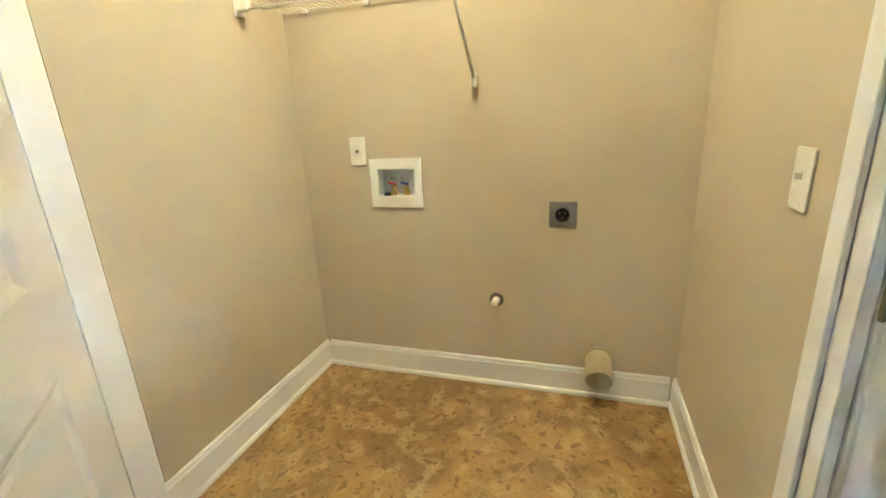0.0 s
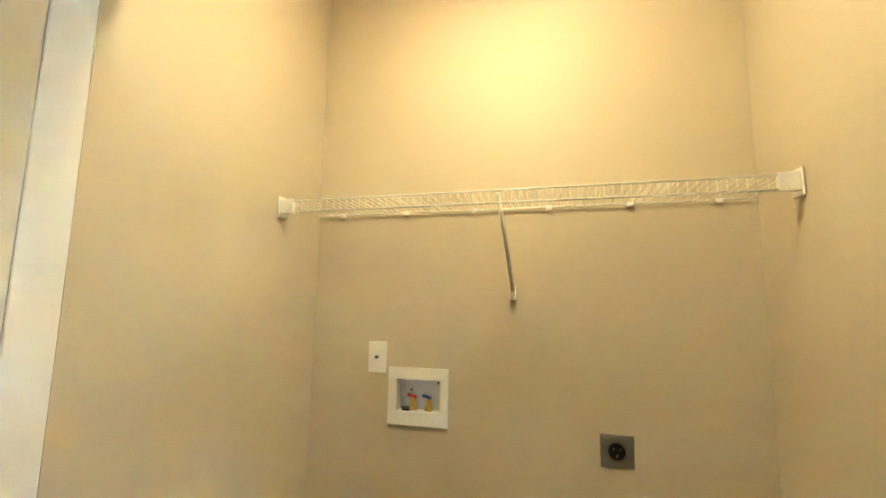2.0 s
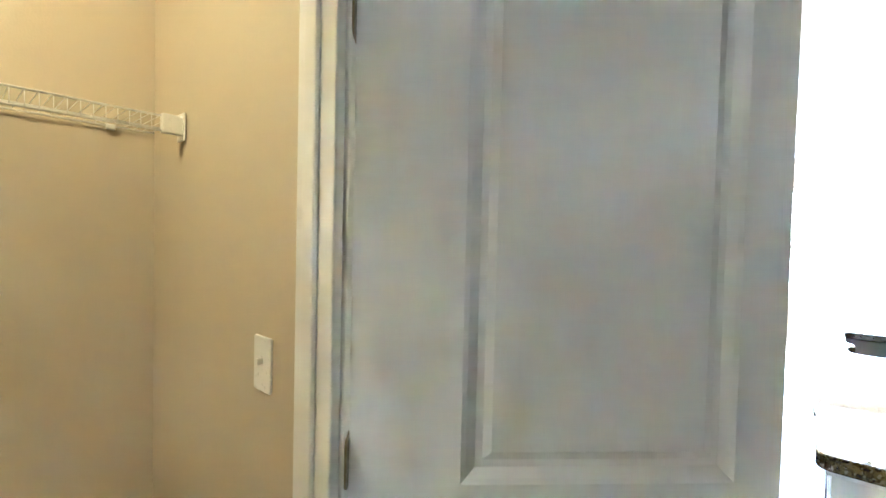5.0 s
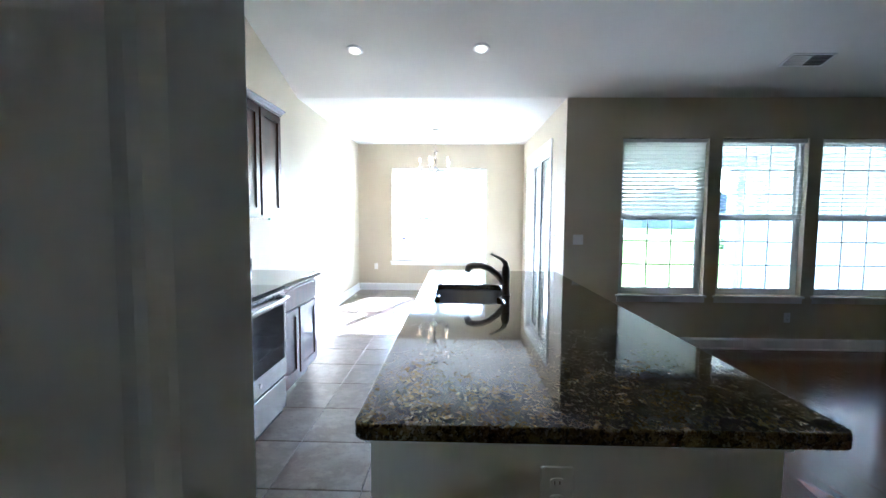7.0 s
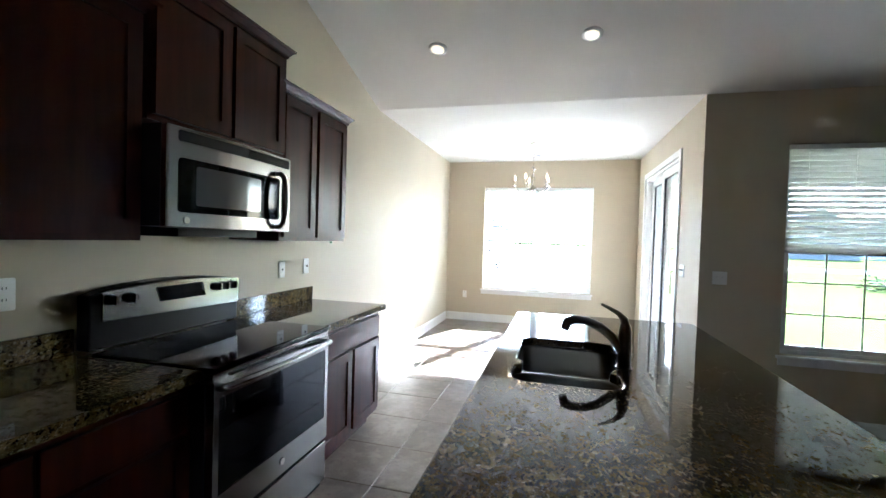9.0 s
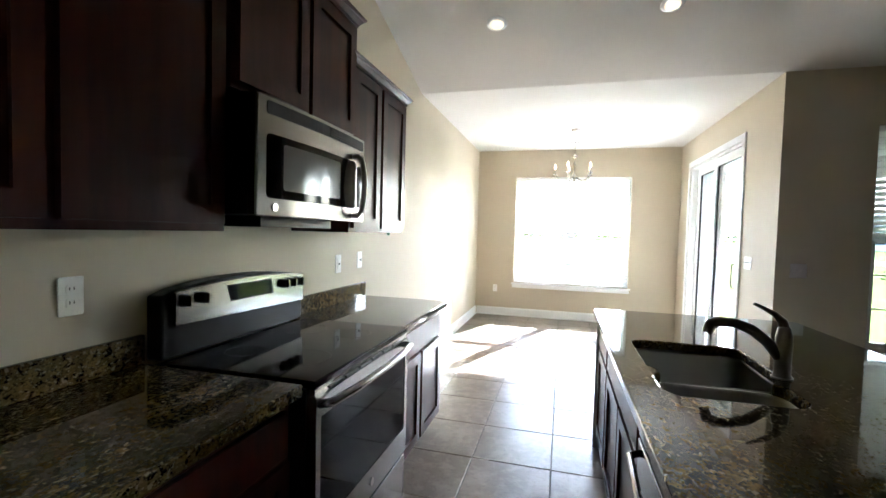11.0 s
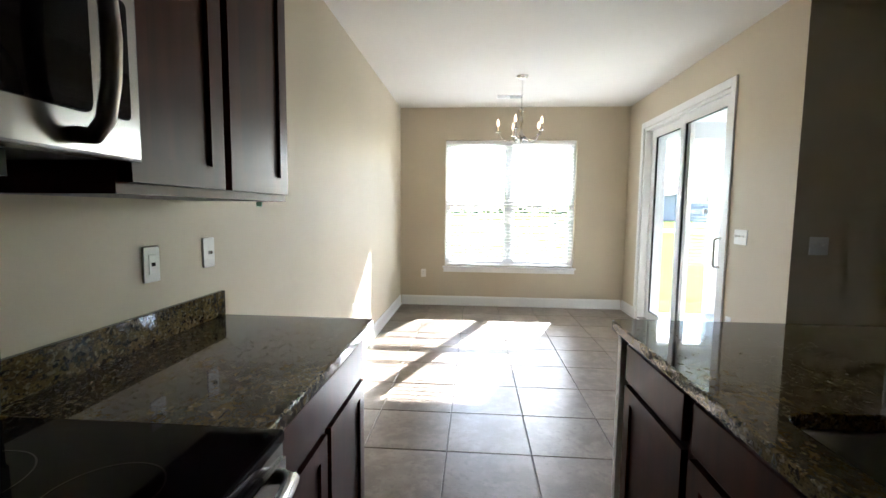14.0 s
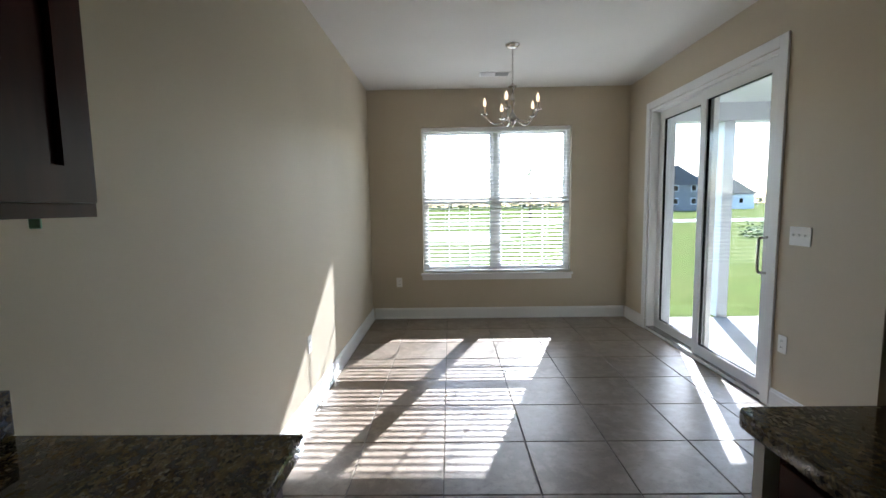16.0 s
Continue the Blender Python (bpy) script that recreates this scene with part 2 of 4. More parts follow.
CARD = mat("dark_car_paint", (0.03, 0.04, 0.06), 0.2, coat=0.5)


# ---- builders ----
def add_box(bm, x0, x1, y0, y1, z0, z1, bevel=0.0):
    m = Matrix.Translation(((x0 + x1) / 2, (y0 + y1) / 2, (z0 + z1) / 2)) @ Matrix.Diagonal((x1 - x0, y1 - y0, z1 - z0, 1))
    vs = bmesh.ops.create_cube(bm, size=1, matrix=m)["verts"]
    if bevel:
        es = list({e for v in vs for e in v.link_edges})
        bmesh.ops.bevel(bm, geom=es, offset=bevel, segments=2, affect="EDGES", profile=0.5)
    return bm


def box(x0, x1, y0, y1, z0, z1, bevel=0.0):
    return add_box(bmesh.new(), x0, x1, y0, y1, z0, z1, bevel)


def boxes(rows, bevel=0.0):
    bm = bmesh.new()
    for r in rows:
        add_box(bm, *r, bevel)
    if not bevel:
        bmesh.ops.remove_doubles(bm, verts=bm.verts, dist=1e-5)
    return bm


def prism(points, axis, a, b):
    """A prism over a polygon: axis x takes (y, z) points, axis y takes (x, z), axis z takes (x, y)."""
    bm = bmesh.new()
    place = {"x": lambda p, h: (h, p[0], p[1]), "y": lambda p, h: (p[0], h, p[1]), "z": lambda p, h: (p[0], p[1], h)}[axis]
    lo = [bm.verts.new(place(p, a)) for p in points]
    hi = [bm.verts.new(place(p, b)) for p in points]
    n = len(points)
    bm.faces.new(lo), bm.faces.new(hi)
    for i in range(n):
        bm.faces.new((lo[i], lo[(i + 1) % n], hi[(i + 1) % n], hi[i]))
    bmesh.ops.recalc_face_normals(bm, faces=bm.faces)
    return bm


def add_cyl(bm, p, q, r1, r2=None, seg=16, caps=True):
    p, q = Vector(p), Vector(q)
    d = q - p
    m = Matrix.Translation((p + q) / 2) @ d.to_track_quat("Z", "Y").to_matrix().to_4x4()
    bmesh.ops.create_cone(bm, cap_ends=caps, segments=seg, radius1=r1, radius2=r1 if r2 is None else r2, depth=d.length, matrix=m)
    return bm


def cyl(p, q, r1, r2=None, seg=16):
    return add_cyl(bmesh.new(), p, q, r1, r2, seg)


def add_tube(bm, pts, r, seg=10, closed=False):
    """A tube along points; r is one radius or one for each point."""
    pts = [Vector(p) for p in pts]
    rs = r if isinstance(r, (list, tuple)) else [r] * len(pts)
    rings = []
    up = Vector((0.13, 0.31, 0.94))
    for i, p in enumerate(pts):
        d = (pts[min(i + 1, len(pts) - 1)] - pts[max(i - 1, 0)]).normalized()
        a = d.cross(up if abs(d.dot(up)) < 0.95 else Vector((1, 0, 0))).normalized()
        b = d.cross(a)
        rings.append([bm.verts.new(p + rs[i] * (math.cos(2 * math.pi * k / seg) * a + math.sin(2 * math.pi * k / seg) * b)) for k in range(seg)])
    for u, v in zip(rings, rings[1:]):
        for k in range(seg):
            f = bm.faces.new((u[k], u[(k + 1) % seg], v[(k + 1) % seg], v[k]))
            f.smooth = True
    bm.faces.new(rings[0][::-1]), bm.faces.new(rings[-1])
    return bm


def tube(pts, r, seg=10):
    return add_tube(bmesh.new(), pts, r, seg)


def lathe(profile, centre, seg=24):
    """A turned body: profile of (radius, z) about the upright axis through centre."""
    bm = bmesh.new()
    rings = []
    for r, z in profile:
        rings.append([bm.verts.new((centre[0] + r * math.cos(2 * math.pi * k / seg), centre[1] + r * math.sin(2 * math.pi * k / seg), centre[2] + z)) for k in range(seg)])
    for u, v in zip(rings, rings[1:]):
        for k in range(seg):
            f = bm.faces.new((u[k], u[(k + 1) % seg], v[(k + 1) % seg], v[k]))
            f.smooth = True
    bm.faces.new(rings[0][::-1]), bm.faces.new(rings[-1])
    bmesh.ops.recalc_face_normals(bm, faces=bm.faces)
    return bm


def finish(name, bm, material, smooth=False):
    bmesh.ops.recalc_face_normals(bm, faces=bm.faces)
    me = bpy.data.meshes.new(name)
    bm.to_mesh(me)
    bm.free()
    me.materials.append(material)
    if smooth:
        me.polygons.foreach_set("use_smooth", [True] * len(me.polygons))
    return me


def solid(name, bm, material, label, category, kind="structure", group="", smooth=False):
    """One top-level mesh whose bmesh is given in world coordinates."""
    return tagged(new(name, finish(name, bm, material, smooth)), label, category, group, kind)


def thing(name, at, label, category, group="", kind=""):
    ob = new(name)
    ob.empty_display_size = 0.1
    ob.location = at
    ob["at"] = list(at)
    return tagged(ob, label, category, group, kind)


def part(name, bm, material, parent, label="", smooth=False):
    """One mesh under a thing or a part, its bmesh in the coordinates in which the thing was laid out."""
    at = Vector(parent["at"]) if "at" in parent else Vector((0, 0, 0))
    bmesh.ops.translate(bm, verts=bm.verts, vec=-at)
    ob = new(name, finish(name, bm, material, smooth))
    ob.parent = parent
    root = parent
    while root.parent:
        root = root.parent
    if root is not parent:
        ob["base"] = 1
    return tagged(ob, label)


def sub(name, bm, material, parent, label="", smooth=False):
    """A part of a part: laid out in the same coordinates as the whole thing."""
    root = parent.parent
    at = Vector(root["at"])
    bmesh.ops.translate(bm, verts=bm.verts, vec=-at)
    ob = new(name, finish(name, bm, material, smooth))
    ob.parent = parent
    return tagged(ob, label)


def pierced(u0, u1, z0, z1, holes):
    """Rectangles (u0, u1, z0, z1) that fill a wall around its holes."""
    us = sorted({u0, u1, *(h[0] for h in holes), *(h[1] for h in holes)})
    rows = []
    for a, b in zip(us, us[1:]):
        z = z0
        for h in sorted((h for h in holes if h[0] <= a and h[1] >= b), key=lambda h: h[2]):
            if h[2] > z:
                rows.append((a, b, z, h[2]))
            z = h[3]
        if z < z1:
            rows.append((a, b, z, z1))
    return rows


# ---- structure ----
H = 2.785          # dining ceiling
YB = 1.278         # where the vault meets the dining ceiling
ZL = 0.04          # laundry floor
FL = -0.13         # living room floor
K = 0.29           # slope of the vault
RIDGE = -3.4
ZR = H + K * (YB - RIDGE)
XE = 3.14          # dining east wall face
YN = 4.46          # dining north wall face
BACK, FAR = -8.3, 14.0
ZS = ZR - K * (RIDGE - BACK)

solid("wall_west", prism([(-3.77, 0), (YN, 0), (YN, H), (YB, H), (RIDGE, ZR), (-3.77, ZR - K * (RIDGE + 3.77))], "x", -0.12, 0.0), WALL,
      "long beige painted drywall behind the kitchen cabinets", "wall")
DW = (0.64, 2.45, 0.57, 2.34)
solid("wall_north", boxes([(a, b, YN, YN + 0.15, c, d) for a, b, c, d in pierced(-0.12, XE + 0.12, 0, H, [DW])]), WALL,
      "beige painted drywall around the dining window", "wall")
SD = (2.07, 3.92, 0.0, 2.39)
solid("wall_dining_east", boxes([(XE, XE + 0.12, a, b, c, d) for a, b, c, d in pierced(YB, YN, 0, H, [SD])]), WALL,
      "beige painted drywall with the sliding door", "wall")
LW = [(3.79, 4.775, 0.51, 2.33), (4.92, 5.895, 0.51, 2.33), (6.046, 7.03, 0.51, 2.33)]
solid("wall_living_north", boxes([(a, b, YB, YB + 0.15, c, d) for a, b, c, d in pierced(XE + 0.12, FAR, FL, H, LW)]), WALL,
      "beige painted drywall with three living room windows", "wall")
gable = [(BACK, FL), (YB, FL), (YB, H), (RIDGE, ZR), (BACK, ZS)]
solid("wall_east", prism(gable, "x", FAR, FAR + 0.12), WALL, "plain beige painted drywall gable wall", "wall")
solid("wall_south", box(0.85, FAR, BACK - 0.12, BACK, FL, ZS), WALL, "plain beige painted drywall", "wall")
CY0, CY1, CX0, CX1 = -5.558, -3.86, -0.105, 0.85
solid("wall_laundry_front", boxes([(CX1, 0.96, a, b, c, d) for a, b, c, d in pierced(BACK, -3.77, 0, 2.9, [(CY0 - 0.004, CY1, 0, 2.16)])]), WALL,
      "beige painted drywall round the laundry doorway", "wall")
solid("wall_laundry_upper", prism([(BACK, 2.9), (-3.77, 2.9), (-3.77, ZR - K * (RIDGE + 3.77)), (BACK, ZS)], "x", CX1, 0.96), WALL,
      "beige painted drywall above the laundry doorway", "wall")
solid("wall_laundry_north", box(CX0 - 0.12, CX1, CY1, -3.77, 0, 4.05), WALL, "beige painted drywall side of the laundry closet", "wall")
solid("wall_laundry_south", box(CX0 - 0.12, 0.90, CY0 - 0.12, CY0, 0, 2.9), WALL, "beige painted drywall side of the laundry closet", "wall")
WELL = (-5.171, -4.983, 0.952, 1.084)
solid("wall_laundry_back", boxes([(CX0 - 0.12, CX0, a, b, c, d) for a, b, c, d in pierced(CY0, CY1, 0, 2.9, [WELL])]), WALL, "beige painted drywall at the back of the laundry closet", "wall")
solid("ceiling_laundry", box(CX0, CX1, CY0, CY1, 2.86, 2.9), CEIL, "flat white painted laundry ceiling", "ceiling")
solid("ceiling_dining", box(-0.12, XE + 0.12, YB, YN + 0.15, H, H + 0.12), CEIL, "flat white painted dining ceiling", "ceiling")
solid("ceiling_north", prism([(YB, H), (RIDGE, ZR), (RIDGE, ZR + 0.12), (YB, H + 0.12)], "x", -0.12, FAR + 0.12), CEIL,
      "sloping off-white painted vaulted ceiling", "ceiling")
solid("ceiling_south", prism([(RIDGE, ZR), (BACK - 0.12, ZS), (BACK - 0.12, ZS + 0.12), (RIDGE, ZR + 0.12)], "x", -0.12, FAR + 0.12), CEIL,
      "sloping off-white painted vaulted ceiling", "ceiling")
XW = 2.62
floor = solid("floor", boxes([(-0.12, XW, BACK, YB, -0.4, -0.008), (-0.12, XE + 0.12, YB, YN + 0.15, -0.4, -0.008)]), GROUT, "beige stone-look ceramic tile floor with grey grout", "floor")
floor_living = solid("floor_living", box(XW, FAR, BACK, YB, FL - 0.15, FL - 0.004), WOODF, "glossy dark cherry wood plank floor", "floor")
solid("floor_laundry", box(CX0, CX1, CY0, CY1, -0.006, ZL), VINYL, "brown mottled sheet vinyl floor", "floor")
solid("ground", box(-400, 400, YB + 0.16, 900, -0.6, -0.27), GRASS, "wide green mown lawn", "ground")


def rrect(u0, u1, v0, v1, r, seg=5):
    """The corner points of a rectangle with rounded corners."""
    pts = []
    for cu, cv, a in ((u1 - r, v1 - r, 0), (u0 + r, v1 - r, 90), (u0 + r, v0 + r, 180), (u1 - r, v0 + r, 270)):
        for k in range(seg + 1):
            b = radians(a + 90 * k / seg)
            pts.append((cu + r * math.cos(b), cv + r * math.sin(b)))
    return pts


def soften(bm, width, angle=40, segments=2):
    """Rounds the sharp edges of a body."""
    es = [e for e in bm.edges if len(e.link_faces) == 2 and e.calc_face_angle() > radians(angle)]
    bmesh.ops.bevel(bm, geom=es, offset=width, segments=segments, affect="EDGES", profile=0.5)
    return bm


# ---- trim ----
def baseboard(x0, y0, x1, y1, z, inward):
    """A moulded baseboard with a shoe along a wall from one point to the other; inward points off the wall."""
    a, b, n = Vector((x0, y0, z)), Vector((x1, y1, z)), Vector((*inward, 0))
    prof = [(0, 0), (0.024, 0), (0.024, 0.008), (0.021, 0.016), (0.014, 0.022), (0.014, 0.112), (0.010, 0.120), (0.009, 0.128), (0.004, 0.135), (0, 0.135)]
    bm = bmesh.new()
    ra = [bm.verts.new(a + n * d + Vector((0, 0, h))) for d, h in prof]
    rb = [bm.verts.new(b + n * d + Vector((0, 0, h))) for d, h in prof]
    k = len(prof)
    for i in range(k):
        bm.faces.new((ra[i], ra[(i + 1) % k], rb[(i + 1) % k], rb[i]))
    bm.faces.new(ra), bm.faces.new(rb)
    return solid("baseboard", bm, WHITE, "white painted moulded baseboard along the wall", "baseboard")


baseboard(0, 0.0, 0, YN, 0, (1, 0))
baseboard(0.024, YN, XE - 0.024, YN, 0, (0, -1))
baseboard(XE, 3.995, XE, YN, 0, (-1, 0))
baseboard(XE, YB, XE, 1.995, 0, (-1, 0))
baseboard(XE + 0.12, YB, FAR, YB, FL, (0, -1))
baseboard(CX0, CY0 + 0.024, CX0, CY1 - 0.024, ZL, (1, 0))
baseboard(CX0, CY0, 0.911, CY0, ZL, (0, 1))
baseboard(CX0, CY1, CX1 - 0.02, CY1, ZL, (0, -1))
baseboard(0.96, BACK, 0.96, CY0 - 0.09, 0, (1, 0))


# ---- laundry doorway ----
def casing(name, rows, label):
    bm = bmesh.new()
    for r in rows:
        add_box(bm, *r, 0.004)
    return solid(name, bm, WHITE, label, "door trim")


JX0, JX1 = 0.845, 0.972
casing("door_jamb_1", [(JX0, JX1, CY1 - 0.018, CY1 + 0.004, 0, 2.16), (0.885, 0.925, CY1 - 0.030, CY1 - 0.018, 0, 2.145)], "white painted door jamb with stop beside the hinges")
casing("door_jamb_2", [(0.912, 1.008, CY0 - 0.010, CY0 + 0.018, 0, 2.16)], "white painted door jamb with stop beside the hinges")
casing("door_head", [(JX0, JX1, CY0 + 0.018, CY1 - 0.018, 2.14, 2.164)], "white painted head jamb over the laundry doorway")
casing("door_casing_1", [(0.962, 0.980, CY1 + 0.005, CY1 + 0.075, 0, 2.235)], "white painted door casing")
casing("door_casing_2", [(0.962, 0.980, CY0 - 0.075, CY0 - 0.005, 0, 2.235)], "white painted door casing")
casing("door_casing_3", [(0.962, 0.980, CY0 - 0.004, CY1 + 0.004, 2.165, 2.235)], "white painted door casing")


def add_moulded(bm, s0, s1, z0, z1, y, sign):
    """A moulded panel face sunk into a door skin at depth y; sign says which way is out."""
    rings = []
    for inset, deep in ((0, 0), (0.010, 0.003), (0.028, 0.011), (0.042, 0.011), (0.058, 0.005)):
        yy = y - sign * deep
        rings.append([bm.verts.new(p) for p in ((s0 + inset, yy, z0 + inset), (s1 - inset, yy, z0 + inset), (s1 - inset, yy, z1 - inset), (s0 + inset, yy, z1 - inset))])
    for u, v in zip(rings, rings[1:]):
        for k in range(4):
            bm.faces.new((u[k], u[(k + 1) % 4], v[(k + 1) % 4], v[k]))
    bm.faces.new(rings[-1])


LEFT_TURN = 43


def panel_door(name, at, turn, mirror, label):
    """A two-panel hollow-core door leaf; its hinge edge stands at the thing's origin."""
    W, T = 0.82, 0.018
    holes = [(0.205, 0.728, 0.975, 2.0), (0.205, 0.728, 0.20, 0.765)]
    ob = thing(name, (0, 0, 0), label, "door")
    leaf = bmesh.new()
    for a, b, c, d in pierced(0.003, W, 0.012, 2.13, holes):
        add_box(leaf, a, b, -T, T, c, d)
    bmesh.ops.remove_doubles(leaf, verts=leaf.verts, dist=1e-5)
    for s0, s1, z0, z1 in holes:
        add_moulded(leaf, s0, s1, z0, z1, T, 1)
        add_moulded(leaf, s0, s1, z0, z1, -T, -1)
    part("leaf", leaf, DOORW, ob)
    for z in (0.22, 1.02, 1.82) if not mirror else ():
        h = bmesh.new()
        k = 1
        add_cyl(h, (-0.006, k * (T + 0.004), z - 0.05), (-0.006, k * (T + 0.004), z + 0.05), 0.007, seg=10)
        hinge = part("hinge", h, BRASS, ob, "aged bronze butt hinge")
        plate = prism(rrect(-T * 2.2, T * 2.2, z - 0.045, z + 0.045, 0.012), "x", -0.002, 0.0025)
        sub("hinge_leaf", plate, BRASS, hinge)
        for dz in (-0.03, 0.0, 0.03):
            sub("screw", cyl((-0.0022, 0.012, z + dz), (-0.0035, 0.012, z + dz), 0.004, seg=8), GOLD, hinge)
    ob.matrix_world = pose(*at, 0, 0, turn)
    return ob


panel_door("laundry_door", (0.986, -3.846, 0), 44.3, False, "white moulded two-panel door standing wide open")
panel_door("laundry_door", (1.020, -5.556, 0), LEFT_TURN, True, "white moulded two-panel door standing half open")


# ---- wall plates ----
def wall_plate(name, at, turn, kind, label, w=0.072, h=0.118):
    """A cover plate built to face -y, turned about the upright axis onto its wall."""
    ob = thing(name, (0, 0, 0), label, "wall plate")
    part("plate", soften(prism(rrect(-w / 2, w / 2, -h / 2, h / 2, 0.006), "y", -0.006, 0.0), 0.002), PLATE, ob)
    if kind == "outlet":
        for dz in (0.021, -0.021):
            sock = part("socket", prism(rrect(-0.016, 0.016, dz - 0.014, dz + 0.014, 0.009), "y", -0.008, -0.0062), PLATE, ob)
            for dx in (-0.006, 0.006):
                sub("slot", box(dx - 0.0012, dx + 0.0012, -0.0086, -0.0078, dz - 0.002, dz + 0.007), BLACKP, sock)
    elif kind == "decora":
        part("rocker", soften(box(-0.017, 0.017, -0.010, -0.0062, -0.033, 0.033), 0.002), PLATE, ob)
        part("button", box(-0.008, 0.008, -0.0115, -0.0102, -0.006, 0.006), BLACKP, ob)
    elif kind == "jack":
        part("jack", cyl((0, -0.006, 0), (0, -0.016, 0), 0.007, seg=12), STEEL, ob)
    else:
        n = int(kind)
        for i in range(n):
            x = (i - (n - 1) / 2) * 0.046
            part("toggle", box(x - 0.004, x + 0.004, -0.018, -0.006, 0.001, 0.014), PLATE, ob)
    ob.matrix_world = pose(*at, 0, 0, turn)
    return ob


wall_plate("light_switch", (0.689, CY1, 1.133), 0, "1", "white single toggle switch plate on the laundry wall", 0.078, 0.125)
wall_plate("wall_jack", (CX0, -5.257, 1.162), 90, "jack", "white cover plate with a small jack beside the washer box", 0.078, 0.125)
wall_plate("outlet", (0, -0.385, 1.172), 90, "decora", "white rocker outlet plate above the granite counter")
wall_plate("wall_jack", (0, -0.075, 1.182), 90, "jack", "white jack plate on the wall above the counter")
wall_plate("outlet", (0, -2.0, 1.18), 90, "outlet", "white duplex outlet plate above the granite counter")
wall_plate("outlet", (0, 2.0, 0.47), 90, "outlet", "white duplex outlet low on the dining wall")
wall_plate("outlet", (0.336, YN, 0.46), 0, "outlet", "white duplex outlet beside the dining window")
wall_plate("outlet", (XE, 1.92, 0.46), -90, "outlet", "white duplex outlet beside the sliding door")
wall_plate("light_switch", (XE, 1.83, 1.174), -90, "3", "white triple toggle switch plate beside the sliding door", 0.165, 0.118)
wall_plate("light_switch", (3.305, YB, 1.152), 0, "2", "white double switch plate on the living room wall", 0.118, 0.118)
wall_plate("outlet", (5.76, YB, 0.256), 0, "outlet", "white duplex outlet under the living room window")
wall_plate("outlet", (2.12, -2.86, 0.735), 0, "outlet", "white duplex outlet on the peninsula end", 0.08, 0.125)


# ---- laundry fittings ----
def washer_box():
    ob = thing("washer_outlet_box", (CX0, -5.08, 0.905), "white recessed washing machine box with red and blue valves", "washer box")
    y0, y1, z0, z1 = -5.204, -4.955, 0.905, 1.126
    i0, i1, j0, j1 = WELL
    grey = mat("pale_grey_plastic", (0.84, 0.85, 0.86), 0.4)
    rim = bmesh.new()
    for a, b, c, d in pierced(y0, y1, z0, z1, [(i0 + 0.004, i1 - 0.004, j0 + 0.004, j1 - 0.004)]):
        add_box(rim, CX0 + 0.001, CX0 + 0.010, a, b, c, d)
    bmesh.ops.remove_doubles(rim, verts=rim.verts, dist=1e-5)
    part("flange", rim, PLATE, ob)
    deep = CX0 - 0.062
    part("back", box(deep, deep + 0.003, i0 + 0.001, i1 - 0.001, j0 + 0.001, j1 - 0.001), grey, ob)
    for c0, c1, e0, e1 in ((i0 + 0.001, i0 + 0.004, j0 + 0.001, j1 - 0.001), (i1 - 0.004, i1 - 0.001, j0 + 0.001, j1 - 0.001), (i0 + 0.004, i1 - 0.004, j0 + 0.001, j0 + 0.004), (i0 + 0.004, i1 - 0.004, j1 - 0.004, j1 - 0.001)):
        part("side", box(deep + 0.003, CX0 + 0.001, c0, c1, e0, e1), grey, ob)
    for y, m, nm in ((-5.108, RED, "red lever valve"), (-5.046, BLUE, "blue lever valve")):
        x = CX0 - 0.035
        body = bmesh.new()
        add_cyl(body, (x, y, j0 + 0.004), (x, y, j0 + 0.030), 0.016, 0.014, 12)
        add_cyl(body, (x, y, j0 + 0.030), (x, y, j0 + 0.050), 0.011, 0.010, 12)
        add_cyl(body, (x, y, j0 + 0.020), (x + 0.026, y, j0 + 0.018), 0.010, 0.011, 12)
        v = part("valve", body, GOLD, ob, "brass valve body")
        grip = box(-0.008, 0.008, -0.026, 0.012, -0.005, 0.006, 0.003)
        bmesh.ops.rotate(grip, verts=grip.verts, matrix=Matrix.Rotation(radians(-14), 3, "X"))
        bmesh.ops.translate(grip, verts=grip.verts, vec=(x + 0.004, y, j0 + 0.056))
        sub("lever", grip, m, v, nm)
    part("drain_hole", cyl((CX0 - 0.030, i0 + 0.036, j0 + 0.004), (CX0 - 0.030, i0 + 0.036, j0 + 0.012), 0.024, seg=20), BLACKP, ob, "black drain opening")
    for y, z in ((i1 - 0.030, j1 - 0.022), (i0 + 0.045, j1 - 0.055)):
        part("screw", cyl((deep + 0.003, y, z), (deep + 0.008, y, z), 0.006, seg=10), BRASS, ob)
    return ob


washer_box()

dryer = thing("dryer_receptacle", (CX0, -4.345, 0.83), "grey steel plate with a round black dryer socket", "outlet")
part("plate", boxes([(CX0 + 0.0005, CX0 + 0.005, -4.402, -4.290, 0.826, 0.936)], 0.0015), mat("galvanised_steel", (0.34, 0.34, 0.35), 0.45, metal=0.8), dryer)
sock = part("socket", cyl((CX0 + 0.004, -4.348, 0.881), (CX0 + 0.016, -4.348, 0.881), 0.028, seg=20), BLACKP, dryer, "round black socket")
for a in (40, 140, 270):
    sub("slot", box(CX0 + 0.0155, CX0 + 0.017, -4.348 + 0.014 * math.cos(radians(a)) - 0.002, -4.348 + 0.014 * math.cos(radians(a)) + 0.002,
                    0.881 + 0.014 * math.sin(radians(a)) - 0.005, 0.881 + 0.014 * math.sin(radians(a)) + 0.005), BRASS, sock)

